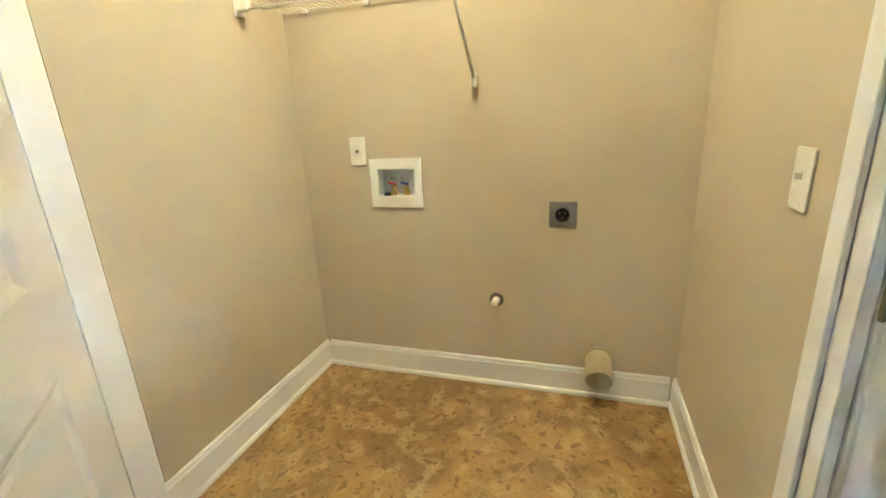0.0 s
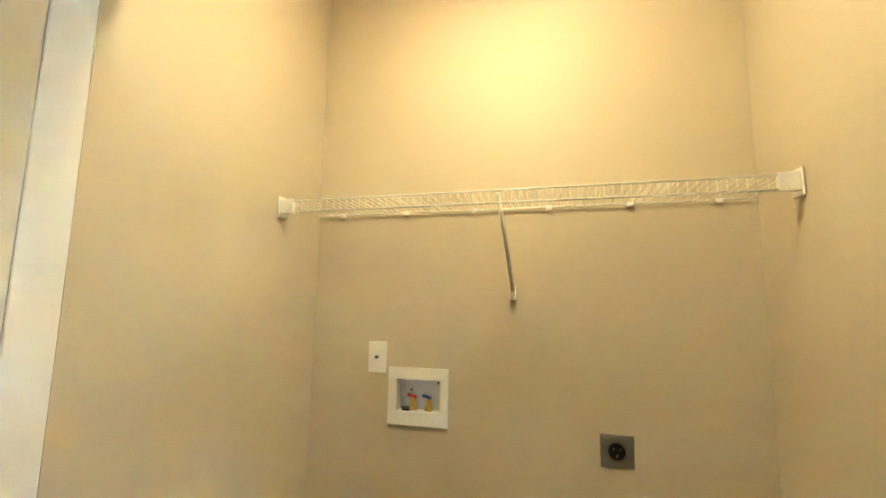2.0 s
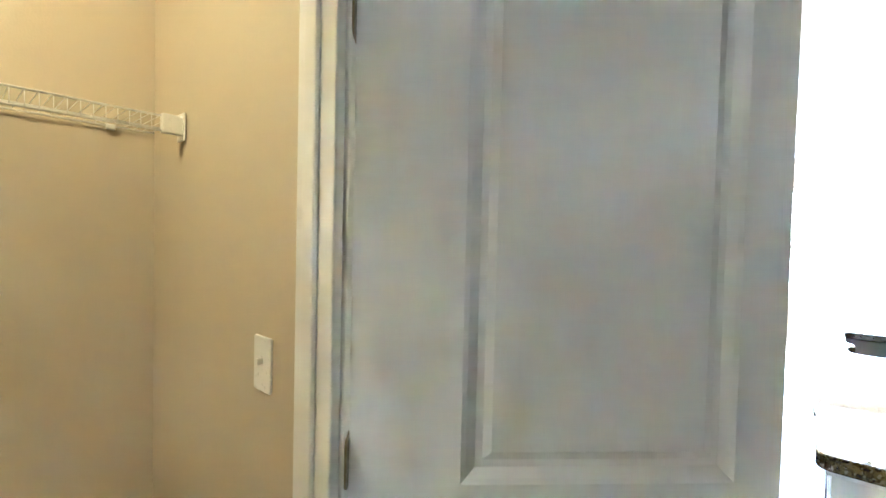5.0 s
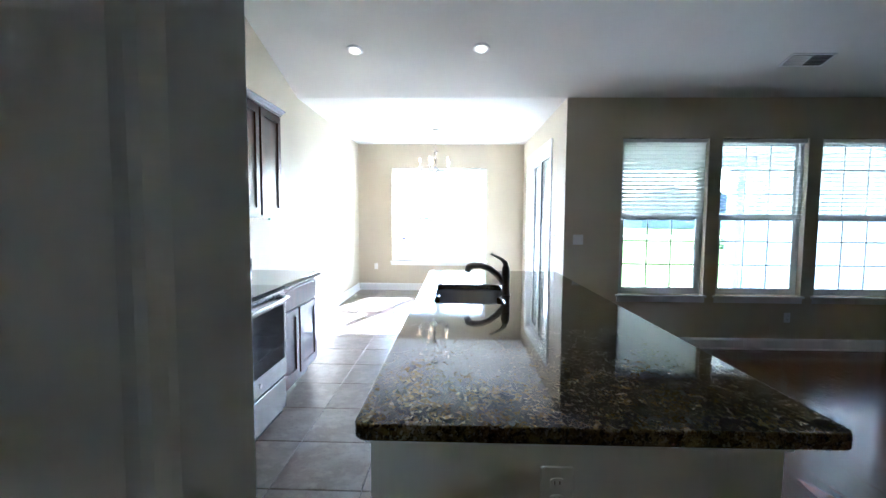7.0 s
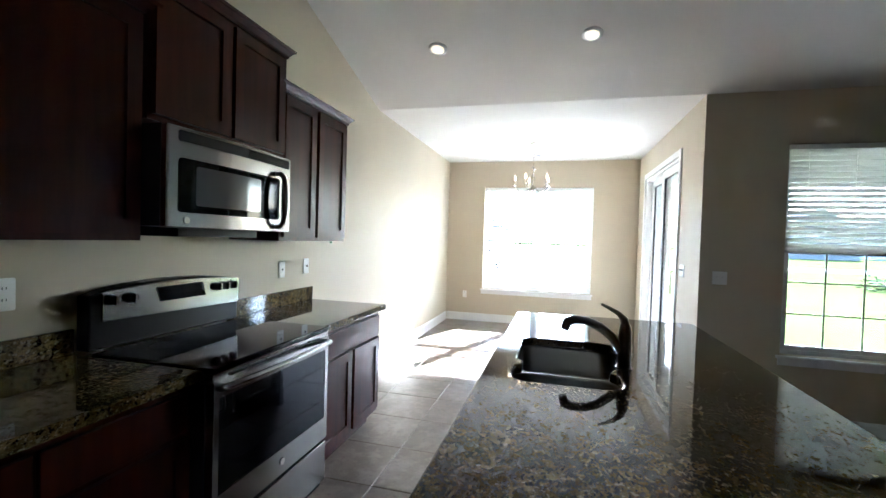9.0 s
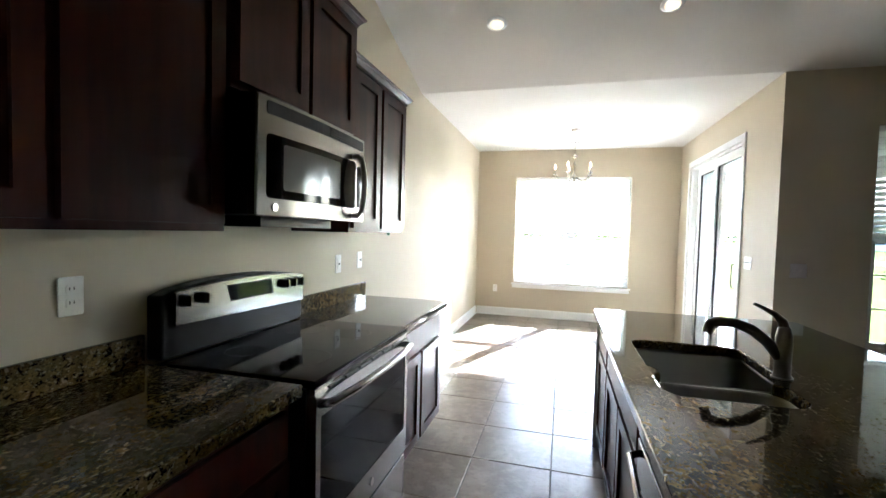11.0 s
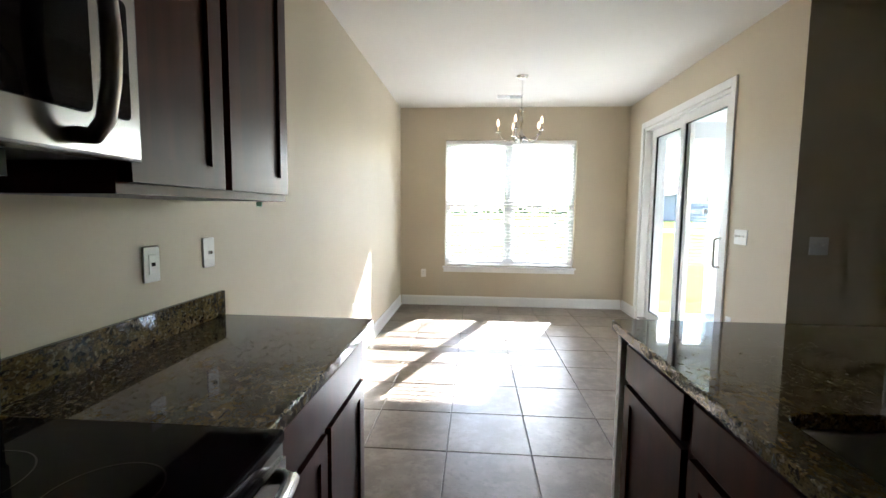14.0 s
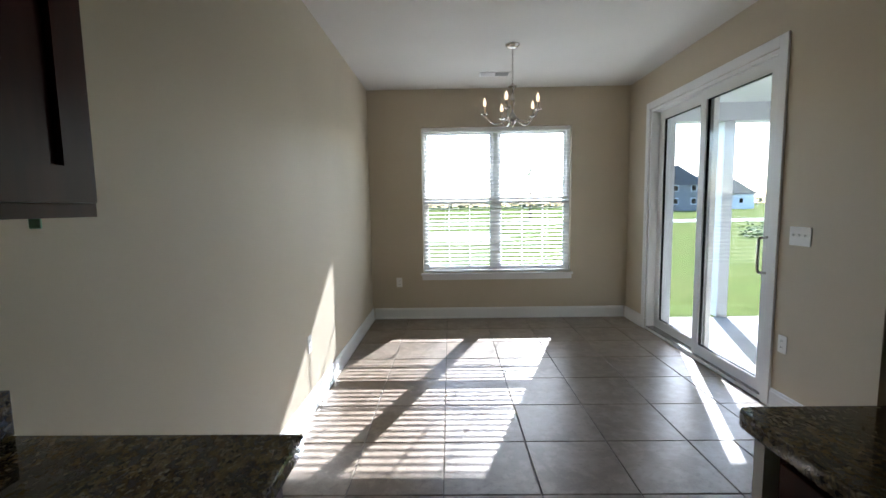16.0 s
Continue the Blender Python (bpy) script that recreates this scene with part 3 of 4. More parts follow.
gas = thing("gas_stub", (CX0, -4.628, 0.48), "capped gas stub in a ragged round wall hole", "pipe")
part("escutcheon", lathe([(0.032, 0.0), (0.032, 0.003), (0.024, 0.004)], (0, 0, 0)), GROUT, gas)
part("cap", lathe([(0.016, 0.0), (0.018, 0.02), (0.018, 0.045), (0.010, 0.05)], (0, 0, 0), 8), PLATE, gas, "pale pipe cap")
for ch in gas.children:
    ch.data.transform(Matrix.Translation((CX0, -4.628, 0.48)))
gas.matrix_world = Matrix.Translation((CX0 + 0.001, -4.628, 0.48)) @ pose(0, 0, 0, 0, 90, 0)

duct = thing("dryer_vent_duct", (CX0, -4.176, 0.2), "short tan round dryer duct stub poking from the wall", "duct")
d = bmesh.new()
add_cyl(d, (CX0 - 0.02, -4.176, 0.235), (CX0 + 0.13, -4.176, 0.195), 0.056, seg=28, caps=False)
outer = part("pipe", d, TAN, duct, "", True)
outer.modifiers.new("wall", "SOLIDIFY").thickness = 0.004
part("collar", cyl((CX0 + 0.001, -4.176, 0.229), (CX0 + 0.006, -4.176, 0.228), 0.066, seg=28), TAN, duct)


def wire_shelf():
    y0, y1, xf, z = CY0 + 0.004, CY1 - 0.004, 0.190, 1.757
    ob = thing("wire_shelf", (0.02, (y0 + y1) / 2, z), "white coated wire shelf across the laundry closet", "shelf")
    for nm, x, zz in (("front_rod", xf, z), ("front_rod", xf, z - 0.042), ("back_rod", CX0 + 0.012, z), ("middle_rod", 0.03, z - 0.005)):
        part(nm, tube([(x, y0, zz), (x, (y0 + y1) / 2, zz), (x, y1, zz)], 0.0032, 8), PLATE, ob)
    wires = bmesh.new()
    n = int((y1 - y0) / 0.026)
    for i in range(n):
        y = y0 + 0.02 + i * 0.026
        add_tube(wires, [(CX0 + 0.012, y, z + 0.003), (xf, y, z + 0.003), (xf + 0.003, y, z - 0.042)], 0.0011, 5)
    tagged(part("wire_deck", wires, PLATE, ob), kind="stuff")
    for y, s in ((y0, 1), (y1, -1)):
        e = part("end_bracket", boxes([(xf - 0.045, xf + 0.012, min(y, y + s * 0.006), max(y, y + s * 0.006), z - 0.062, z + 0.020)], 0.002), PLATE, ob, "white plastic end bracket")
        sub("clip", boxes([(xf - 0.014, xf + 0.008, min(y + s * 0.006, y + s * 0.06), max(y + s * 0.006, y + s * 0.06), z - 0.048, z + 0.008)], 0.003), PLATE, e)
    for i in range(6):
        y = y0 + 0.12 + i * 0.29
        part("wall_clip", boxes([(CX0 + 0.001, CX0 + 0.020, y - 0.012, y + 0.012, z - 0.012, z + 0.006)], 0.003), PLATE, ob)
    part("support_arm", tube([(0.165, -4.725, z - 0.003), (0.03, -4.712, z - 0.175), (CX0 + 0.02, -4.702, z - 0.325)], 0.007, 8), PLATE, ob, "diagonal support arm")
    part("arm_foot", boxes([(CX0 + 0.001, CX0 + 0.028, -4.713, -4.691, z - 0.36, z - 0.305)], 0.003), PLATE, ob)
    return ob


wire_shelf()
fixture = thing("laundry_ceiling_light", (0.68, -4.70, 2.86), "round flush ceiling light with a white glass bowl", "ceiling light")
part("base", lathe([(0.15, -0.022), (0.15, 0.0)], (0.68, -4.70, 2.86), 32), CHROME, fixture)
part("bowl", lathe([(0.10, -0.085), (0.135, -0.055), (0.145, -0.022)], (0.68, -4.70, 2.86), 32), glow("lit_opal_glass", (1.0, 0.72, 0.36), 0.2), fixture, "lit opal glass bowl")


# ---- windows ----
def add_frame(bm, x0, x1, y0, y1, z0, z1, w):
    for a, b, c, d in pierced(x0, x1, z0, z1, [(x0 + w, x1 - w, z0 + w, z1 - w)]):
        add_box(bm, a, b, y0, y1, c, d)
    return bm


def sash_window(name, x0, x1, z0, z1, face, halves, cols, label, glass):
    """Double-hung sashes in an opening of a wall whose room face lies at y = face."""
    ob = thing(name, ((x0 + x1) / 2, face + 0.1, z0), label, "window", kind="structure")
    y = face + 0.075
    part("window_frame", add_frame(bmesh.new(), x0, x1, y, y + 0.07, z0, z1, 0.035), WHITE, ob)
    part("window_sill", soften(box(x0 - 0.03, x1 + 0.03, face - 0.035, face + 0.074, z0 - 0.026, z0 - 0.001), 0.005), WHITE, ob)
    part("apron", box(x0 - 0.015, x1 + 0.015, face - 0.014, face - 0.001, z0 - 0.085, z0 - 0.027), WHITE, ob)
    w = (x1 - x0) / halves
    zm = z0 + (z1 - z0) * 0.5
    for i in range(halves):
        a, b = x0 + i * w + 0.03, x0 + (i + 1) * w - 0.03
        for lo, hi, yy in ((z0 + 0.035, zm + 0.036, y + 0.006), (zm - 0.036, z1 - 0.035, y + 0.036)):
            sash = part("sash", add_frame(bmesh.new(), a, b, yy, yy + 0.028, lo, hi, 0.04), WHITE, ob)
            sub("pane", box(a + 0.04, b - 0.04, yy + 0.012, yy + 0.016, lo + 0.04, hi - 0.04), glass, sash).visible_shadow = False
            for k in range(1, cols):
                u = a + 0.04 + (b - a - 0.08) * k / cols
                sub("muntin", box(u - 0.006, u + 0.006, yy + 0.004, yy + 0.010, lo + 0.04, hi - 0.04), WHITE, sash)
            for k in (1, 2):
                v = lo + 0.04 + (hi - lo - 0.08) * k / 3
                sub("muntin", box(a + 0.04, b - 0.04, yy + 0.0045, yy + 0.0095, v - 0.006, v + 0.006), WHITE, sash)
        if i:
            part("mullion", box(x0 + i * w - 0.030, x0 + i * w + 0.030, y - 0.004, y + 0.074, z0 + 0.036, z1 - 0.036), WHITE, ob)
    return ob


def blind(x0, x1, ztop, zbottom, y, pitch, tilt, label, stuff):
    ob = thing("window_blind", ((x0 + x1) / 2, y, ztop), label, "blind", "white window blinds")
    part("headrail", boxes([(x0, x1, y - 0.025, y + 0.025, ztop - 0.045, ztop)], 0.004), PLATE, ob)
    slat = bmesh.new()
    prof = [(-0.025, -0.0012), (0.0, 0.0024), (0.025, -0.0012), (0.025, 0.0012), (0.0, 0.0048), (-0.025, 0.0012)]
    ca, sa = math.cos(radians(tilt)), math.sin(radians(tilt))
    ends = [[slat.verts.new((x, u * ca - v * sa, u * sa + v * ca)) for u, v in prof] for x in (x0 + 0.01 - (x0 + x1) / 2, x1 - 0.01 - (x0 + x1) / 2)]
    for k in range(6):
        slat.faces.new((ends[0][k], ends[0][(k + 1) % 6], ends[1][(k + 1) % 6], ends[1][k]))
    slat.faces.new(ends[0]), slat.faces.new(ends[1])
    me = finish("slat", slat, stuff)
    n = int((ztop - 0.06 - zbottom - 0.02) / pitch)
    for i in range(n):
        o = new("slat", me)
        o.parent = ob
        o.location = (0, 0, -0.065 - i * pitch)
    part("bottom_rail", boxes([(x0 + 0.008, x1 - 0.008, y - 0.026, y + 0.026, zbottom, zbottom + 0.018)], 0.004), PLATE, ob)
    for f in (0.15, 0.5, 0.85):
        x = x0 + (x1 - x0) * f
        for dy in (-0.026, 0.026):
            part("cord", tube([(x, y + dy, ztop - 0.04), (x, y + dy, (ztop + zbottom) / 2), (x, y + dy, zbottom + 0.01)], 0.0012, 5), PLATE, ob)
    return ob


sash_window("window_1", *DW, YN, 2, 3, "white double dining window with grids and a lowered blind", GLASS)
blind(DW[0] + 0.012, DW[1] - 0.012, DW[3] - 0.004, DW[2] + 0.015, YN + 0.036, 0.048, 12, "white slatted blind lowered with its slats open", SLAT)
for i, (a, b, c, d) in enumerate(LW):
    sash_window("window_%d" % (i + 2), a, b, c, d, YB, 1, 3, "white double-hung living room window with grids", TINTED)
    blind(a + 0.012, b - 0.012, d - 0.004, 1.40, YB + 0.036, 0.047, (-50, 5, 5)[i], "white slatted blind lowered over the upper sash", SLATTHIN)


def sliding_door():
    y0, y1, z1 = SD[0], SD[1], SD[3]
    ob = thing("door_1", (XE + 0.06, (y0 + y1) / 2, 0), "white sliding glass patio door, closed", "sliding door", kind="structure")
    c = bmesh.new()
    add_box(c, XE - 0.018, XE - 0.001, y0 - 0.070, y0 + 0.004, 0, z1 + 0.07, 0.004)
    add_box(c, XE - 0.018, XE - 0.001, y1 - 0.004, y1 + 0.070, 0, z1 + 0.07, 0.004)
    add_box(c, XE - 0.018, XE - 0.001, y0 + 0.004, y1 - 0.004, z1 - 0.004, z1 + 0.07, 0.004)
    part("casing", c, WHITE, ob)
    j = bmesh.new()
    for a, b, lo, hi in pierced(y0 + 0.004, y1 - 0.004, 0.0, z1 - 0.004, [(y0 + 0.036, y1 - 0.036, 0.03, z1 - 0.036)]):
        add_box(j, XE + 0.001, XE + 0.16, a, b, lo, hi)
    part("door_frame", j, WHITE, ob)
    ym = 2.98
    for nm, a, b, x in (("fixed_panel", ym - 0.05, y1 - 0.037, XE + 0.085), ("sliding_panel", y0 + 0.037, ym + 0.05, XE + 0.030)):
        f = bmesh.new()
        for p, q, lo, hi in pierced(a, b, 0.031, z1 - 0.037, [(a + 0.085, b - 0.085, 0.125, z1 - 0.125)]):
            add_box(f, x, x + 0.045, p, q, lo, hi)
        panel = part(nm, f, WHITE, ob)
        gk = bmesh.new()
        for p, q, lo, hi in pierced(a + 0.085, b - 0.085, 0.125, z1 - 0.125, [(a + 0.093, b - 0.093, 0.133, z1 - 0.133)]):
            add_box(gk, x + 0.012, x + 0.034, p, q, lo, hi)
        sub("gasket", gk, BLACKP, panel, "thin black glazing gasket")
        sub("pane", box(x + 0.019, x + 0.026, a + 0.093, b - 0.093, 0.133, z1 - 0.133), GLASS, panel)
        if nm == "sliding_panel":
            yh = a + 0.045
            h = tube([(x, yh, 0.895), (x - 0.052, yh, 0.90), (x - 0.060, yh, 0.915), (x - 0.060, yh, 1.02), (x - 0.060, yh, 1.125), (x - 0.052, yh, 1.14), (x, yh, 1.145)], 0.010, 10)
            sub("pull_handle", h, CHROME, panel, "brushed steel loop handle")
    part("track", box(XE + 0.001, XE + 0.16, y0 + 0.037, y1 - 0.037, 0.0305, 0.036), STEEL, ob)
    return ob


sliding_door()


# ---- kitchen cabinets ----
def add_shaker(bm, x, out, y0, y1, z0, z1, rail=0.058):
    """A shaker door or drawer front on the plane x, facing out (+1 or -1), with a sunk centre panel."""
    t = 0.02 * out
    for a, b, c, d in pierced(y0, y1, z0, z1, [(y0 + rail, y1 - rail, z0 + rail, z1 - rail)]):
        add_box(bm, min(x, x + t), max(x, x + t), a, b, c, d)
    bmesh.ops.remove_doubles(bm, verts=bm.verts, dist=1e-5)
    u0, u1 = sorted((x + 0.001 * out, x + 0.009 * out))
    add_box(bm, u0, u1, y0 + rail - 0.002, y1 - rail + 0.002, z0 + rail - 0.002, z1 - rail + 0.002)
    return bm


def shaker(name, parent, x, out, y0, y1, z0, z1, rail=0.058):
    return part(name, add_shaker(bmesh.new(), x, out, y0, y1, z0, z1, rail), CABM, parent)


def slab_front(parent, x, out, y0, y1, z0, z1):
    u0, u1 = sorted((x, x + 0.02 * out))
    return part("drawer_front", soften(box(u0, u1, y0, y1, z0, z1), 0.003), CABM, parent)


def base_cabinet(y0, y1, back, front, out, doors, drawers, label, hollow=False):
    """A base unit whose face frame lies on x = front."""
    ob = thing("base_cabinet", ((back + front) / 2, (y0 + y1) / 2, 0), label, "cabinet", "dark kitchen base cabinets")
    a, b = sorted((back, front))
    if hollow:
        rim = [(a, b, y0, y1, 0.105, 0.64), (a, a + 0.02, y0, y1, 0.6401, 0.872), (a + 0.02, b, y0, y0 + 0.018, 0.6401, 0.872), (a + 0.02, b, y1 - 0.018, y1, 0.6401, 0.872)]
        part("body", boxes(rim), CABM, ob)
    else:
        part("body", box(a, b, y0, y1, 0.105, 0.872), CABM, ob)
    k0, k1 = sorted((back, front - 0.075 * out))
    part("toe_kick", box(k0, k1, y0 + 0.001, y1 - 0.001, 0.0, 0.104), CABM, ob)
    n = len(doors)
    top = 0.838
    if drawers:
        w = (y1 - y0 - 0.04) / drawers
        for i in range(drawers):
            slab_front(ob, front + 0.0005 * out, out, y0 + 0.02 + i * w + 0.008, y0 + 0.02 + (i + 1) * w - 0.008, 0.695, 0.838)
        top = 0.672
    for p, q in doors:
        shaker("door", ob, front + 0.0005 * out, out, p, q, 0.135, top)
    return ob


base_cabinet(-0.915, -0.022, 0.003, 0.600, 1, [(-0.895, -0.482), (-0.446, -0.040)], 1, "dark cherry base cabinet with one drawer and two doors")
base_cabinet(-2.79, -1.775, 0.003, 0.600, 1, [(-2.77, -2.295), (-2.265, -1.795)], 2, "dark cherry base cabinet with drawers under granite")
PX = 1.690
base_cabinet(-0.50, 0.030, 2.30, PX, -1, [(-0.475, 0.005)], 1, "dark cherry peninsula cabinet with one drawer and door")
base_cabinet(-1.490, -0.502, 2.30, PX, -1, [(-1.468, -1.005), (-0.980, -0.522)], 1, "dark cherry sink cabinet with a false drawer front", True)
base_cabinet(-2.855, -2.098, 2.30, PX, -1, [(-2.835, -2.490), (-2.465, -2.118)], 1, "dark cherry peninsula cabinet with two doors")


def dishwasher():
    y0, y1 = -2.094, -1.494
    ob = thing("dishwasher", (2.0, (y0 + y1) / 2, 0), "stainless steel dishwasher under the peninsula top", "dishwasher")
    part("tub", box(PX + 0.012, 2.28, y0, y1, 0.02, 0.870), BLACKP, ob)
    part("door_panel", soften(box(PX - 0.022, PX + 0.011, y0 + 0.003, y1 - 0.003, 0.12, 0.775), 0.004), STEEL, ob)
    part("control_strip", soften(box(PX - 0.020, PX + 0.011, y0 + 0.003, y1 - 0.003, 0.779, 0.862), 0.006), BLACKG, ob, "black glossy control strip")
    part("kick_plate", box(PX + 0.03, PX + 0.011 + 0.03, y0 + 0.003, y1 - 0.003, 0.02, 0.115), BLACKP, ob)
    pts = [(PX - 0.022, y0 + 0.05, 0.745), (PX - 0.055, y0 + 0.075, 0.745), (PX - 0.066, (y0 + y1) / 2, 0.745), (PX - 0.055, y1 - 0.075, 0.745), (PX - 0.022, y1 - 0.05, 0.745)]
    part("handle", tube(pts, 0.011, 10), STEEL, ob, "curved steel bar handle")
    return ob


dishwasher()


def crown(parent, x, y0, y1, z):
    prof = [(0.0, 0.0), (0.012, 0.0), (0.016, 0.014), (0.034, 0.034), (0.040, 0.036), (0.046, 0.048), (0.0, 0.048)]
    bm = bmesh.new()
    rings = []
    for px, py, sx, sy in ((0.004, y0, 0, -1), (x, y0, 1, -1), (x, y1, 1, 1), (0.004, y1, 0, 1)):
        rings.append([bm.verts.new((px + sx * d, py + sy * d, z + h)) for d, h in prof])
    for u, v in zip(rings, rings[1:]):
        for k in range(len(prof)):
            bm.faces.new((u[k], u[(k + 1) % len(prof)], v[(k + 1) % len(prof)], v[k]))
    bm.faces.new(rings[0]), bm.faces.new(rings[-1])
    return part("crown_moulding", bm, CABM, parent)


def wall_cabinet(y0, y1, depth, z0, z1, doors, label):
    ob = thing("wall_cabinet", (depth / 2, (y0 + y1) / 2, z0), label, "cabinet", "dark kitchen wall cabinets")
    part("body", box(0.003, depth - 0.021, y0, y1, z0, z1), CABM, ob)
    for p, q in doors:
        shaker("door", ob, depth - 0.0205, 1, p, q, z0 + 0.024, z1 - 0.02)
    crown(ob, depth - 0.021, y0, y1, z1 - 0.004)
    return ob


wall_cabinet(-0.905, -0.120, 0.365, 1.385, 2.255, [(-0.885, -0.552), (-0.518, -0.142)], "dark cherry two-door wall cabinet with crown moulding")
wall_cabinet(-1.765, -0.907, 0.385, 1.855, 2.430, [(-1.745, -1.345), (-1.318, -0.925)], "tall-set dark cherry cabinet above the microwave")
wall_cabinet(-2.79, -1.767, 0.365, 1.385, 2.255, [(-2.77, -2.29), (-2.262, -1.785)], "dark cherry wall cabinet with shaker doors")
tape = solid("tape_strip", soften(box(0.240, 0.262, -0.143, -0.139, 1.366, 1.384), 0.002), TAPE, "scrap of green masking tape under the cabinet", "tape", kind="thing")
del tape["kind"]


# ---- granite ----
def counter(y0, y1, splash, label):
    ob = thing("granite_counter", (0.32, (y0 + y1) / 2, 0.874), label, "countertop")
    part("slab", soften(prism([(0.002, y0), (0.652, y0), (0.652, y1), (0.002, splash + 0.003)], "z", 0.8735, 0.914), 0.006), GRANITE, ob)
    part("backsplash", soften(box(0.002, 0.022, y0 + 0.002, splash, 0.9145, 1.016), 0.003), GRANITE, ob)
    return ob


counter(-0.918, 0.0, 0.0, "polished speckled brown granite counter with backsplash")
counter(-2.80, -1.772, -1.775, "polished speckled brown granite counter with backsplash")

pen = thing("peninsula_top", (2.2, -1.4, 0.874), "polished speckled granite peninsula top with sink cutouts", "countertop")
gx0, gx1, gy0, gy1 = 1.634, 2.785, -2.910, 0.11
B1, B2 = (1.745, 2.185, -1.205, -0.735), (1.745, 2.150, -1.475, -1.240)


def holed_slab(outer, holes, z0, z1):
    """A slab over an outline with openings, its rims closed."""
    bm = bmesh.new()
    loops = [[bm.verts.new((*p, z1)) for p in pts] for pts in (outer, *holes)]
    edges = []
    for vs in loops:
        edges += [bm.edges.new((vs[i], vs[(i + 1) % len(vs)])) for i in range(len(vs))]
    bmesh.ops.triangle_fill(bm, use_beauty=True, use_dissolve=False, edges=edges)
    top = list(bm.faces)
    got = bmesh.ops.extrude_face_region(bm, geom=top)
    bmesh.ops.translate(bm, verts=[v for v in got["geom"] if isinstance(v, bmesh.types.BMVert)], vec=(0, 0, z0 - z1))
    bmesh.ops.recalc_face_normals(bm, faces=bm.faces)
    return bm


def waisted(far, near, r):
    """The outline of two bowls that run into one another, drawn in at the waist."""
    pts = []
    for (u0, u1, v0, v1), arcs in ((far, ((1, 1, 0, 90), (0, 1, 90, 180), (0, 0, 180, 235))), (near, ((0, 1, 125, 180), (0, 0, 180, 270), (1, 0, 270, 360), (1, 1, 0, 55))), (far, ((1, 0, 305, 360),))):
        for right, top, a, b in arcs:
            cu, cv = (u1 - r if right else u0 + r), (v1 - r if top else v0 + r)
            for k in range(7):
                t = radians(a + (b - a) * k / 6)
                pts.append((cu + r * math.cos(t), cv + r * math.sin(t)))
    return pts


slab = holed_slab(rrect(gx0, gx1, gy0, gy1, 0.035, 6), [waisted(B1, B2, 0.07)], 0.8735, 0.914)
part("slab", soften(slab, 0.006, 60), GRANITE, pen)


def sink():
    ob = thing("kitchen_sink", (1.96, -1.1, 0.70), "dark steel double-bowl undermount sink in granite", "sink")
    for (a, b, c, d), deep in ((B1, 0.20), (B2, 0.17)):
        bm = bmesh.new()
        rings = []
        for inset, z, r in ((-0.012, 0.872, 0.075), (-0.006, 0.871, 0.072), (-0.004, 0.86, 0.07), (0.006, 0.872 - deep + 0.03, 0.06), (0.030, 0.872 - deep, 0.05)):
            rings.append([bm.verts.new((*p, z)) for p in rrect(a + inset, b - inset, c + inset, d - inset, r, 6)])
        for u, v in zip(rings, rings[1:]):
            n = len(u)
            for k in range(n):
                f = bm.faces.new((u[k], u[(k + 1) % n], v[(k + 1) % n], v[k]))
                f.smooth = True
        bm.faces.new(rings[-1])
        bowl = part("bowl", bm, SINKST, ob)
        bowl.modifiers.new("gauge", "SOLIDIFY").thickness = -0.0015
        sub("drain", lathe([(0.045, 0.0), (0.045, 0.003), (0.03, 0.001), (0.01, 0.001)], ((a + b) / 2, (c + d) / 2, 0.872 - deep + 0.0015)), CHROME, bowl)
    part("divider", soften(box(B1[0] + 0.02, B2[1] - 0.02, B2[3] + 0.004, B1[2] - 0.004, 0.82, 0.8704), 0.006), SINKST, ob, "satin steel rim between the bowls")
    return ob


sink()


def faucet():
    x, y, z = 2.185, -1.165, 0.914
    ob = thing("kitchen_faucet", (x, y, z), "dark bronze single-lever pull-out kitchen faucet", "faucet")
    part("body", lathe([(0.030, 0.0), (0.030, 0.008), (0.026, 0.014), (0.025, 0.06), (0.027, 0.11), (0.026, 0.15), (0.020, 0.178), (0.008, 0.19)], (x, y, z)), DARKSTEEL, ob)
    sp = [(x - 0.012, y, z + 0.075), (x - 0.05, y, z + 0.125), (x - 0.10, y, z + 0.165), (x - 0.155, y, z + 0.185), (x - 0.205, y, z + 0.186), (x - 0.235, y, z + 0.172)]
    spout = part("spout", tube(sp, [0.020, 0.019, 0.018, 0.0175, 0.019, 0.021], 14), DARKSTEEL, ob)
    sub("spray_head", cyl((x - 0.228, y, z + 0.180), (x - 0.242, y, z + 0.142), 0.021, 0.018, 14), DARKSTEEL, spout)
    lv = [(x, y, z + 0.17), (x - 0.004, y + 0.006, z + 0.20), (x - 0.028, y + 0.010, z + 0.225), (x - 0.062, y + 0.012, z + 0.243), (x - 0.095, y + 0.012, z + 0.258)]
    part("lever", tube(lv, [0.018, 0.015, 0.010, 0.007, 0.005], 10), DARKSTEEL, ob)
    part("base_plate", lathe([(0.034, 0.0), (0.034, 0.004), (0.030, 0.007)], (x, y, z)), DARKSTEEL, ob)
    return ob


faucet()

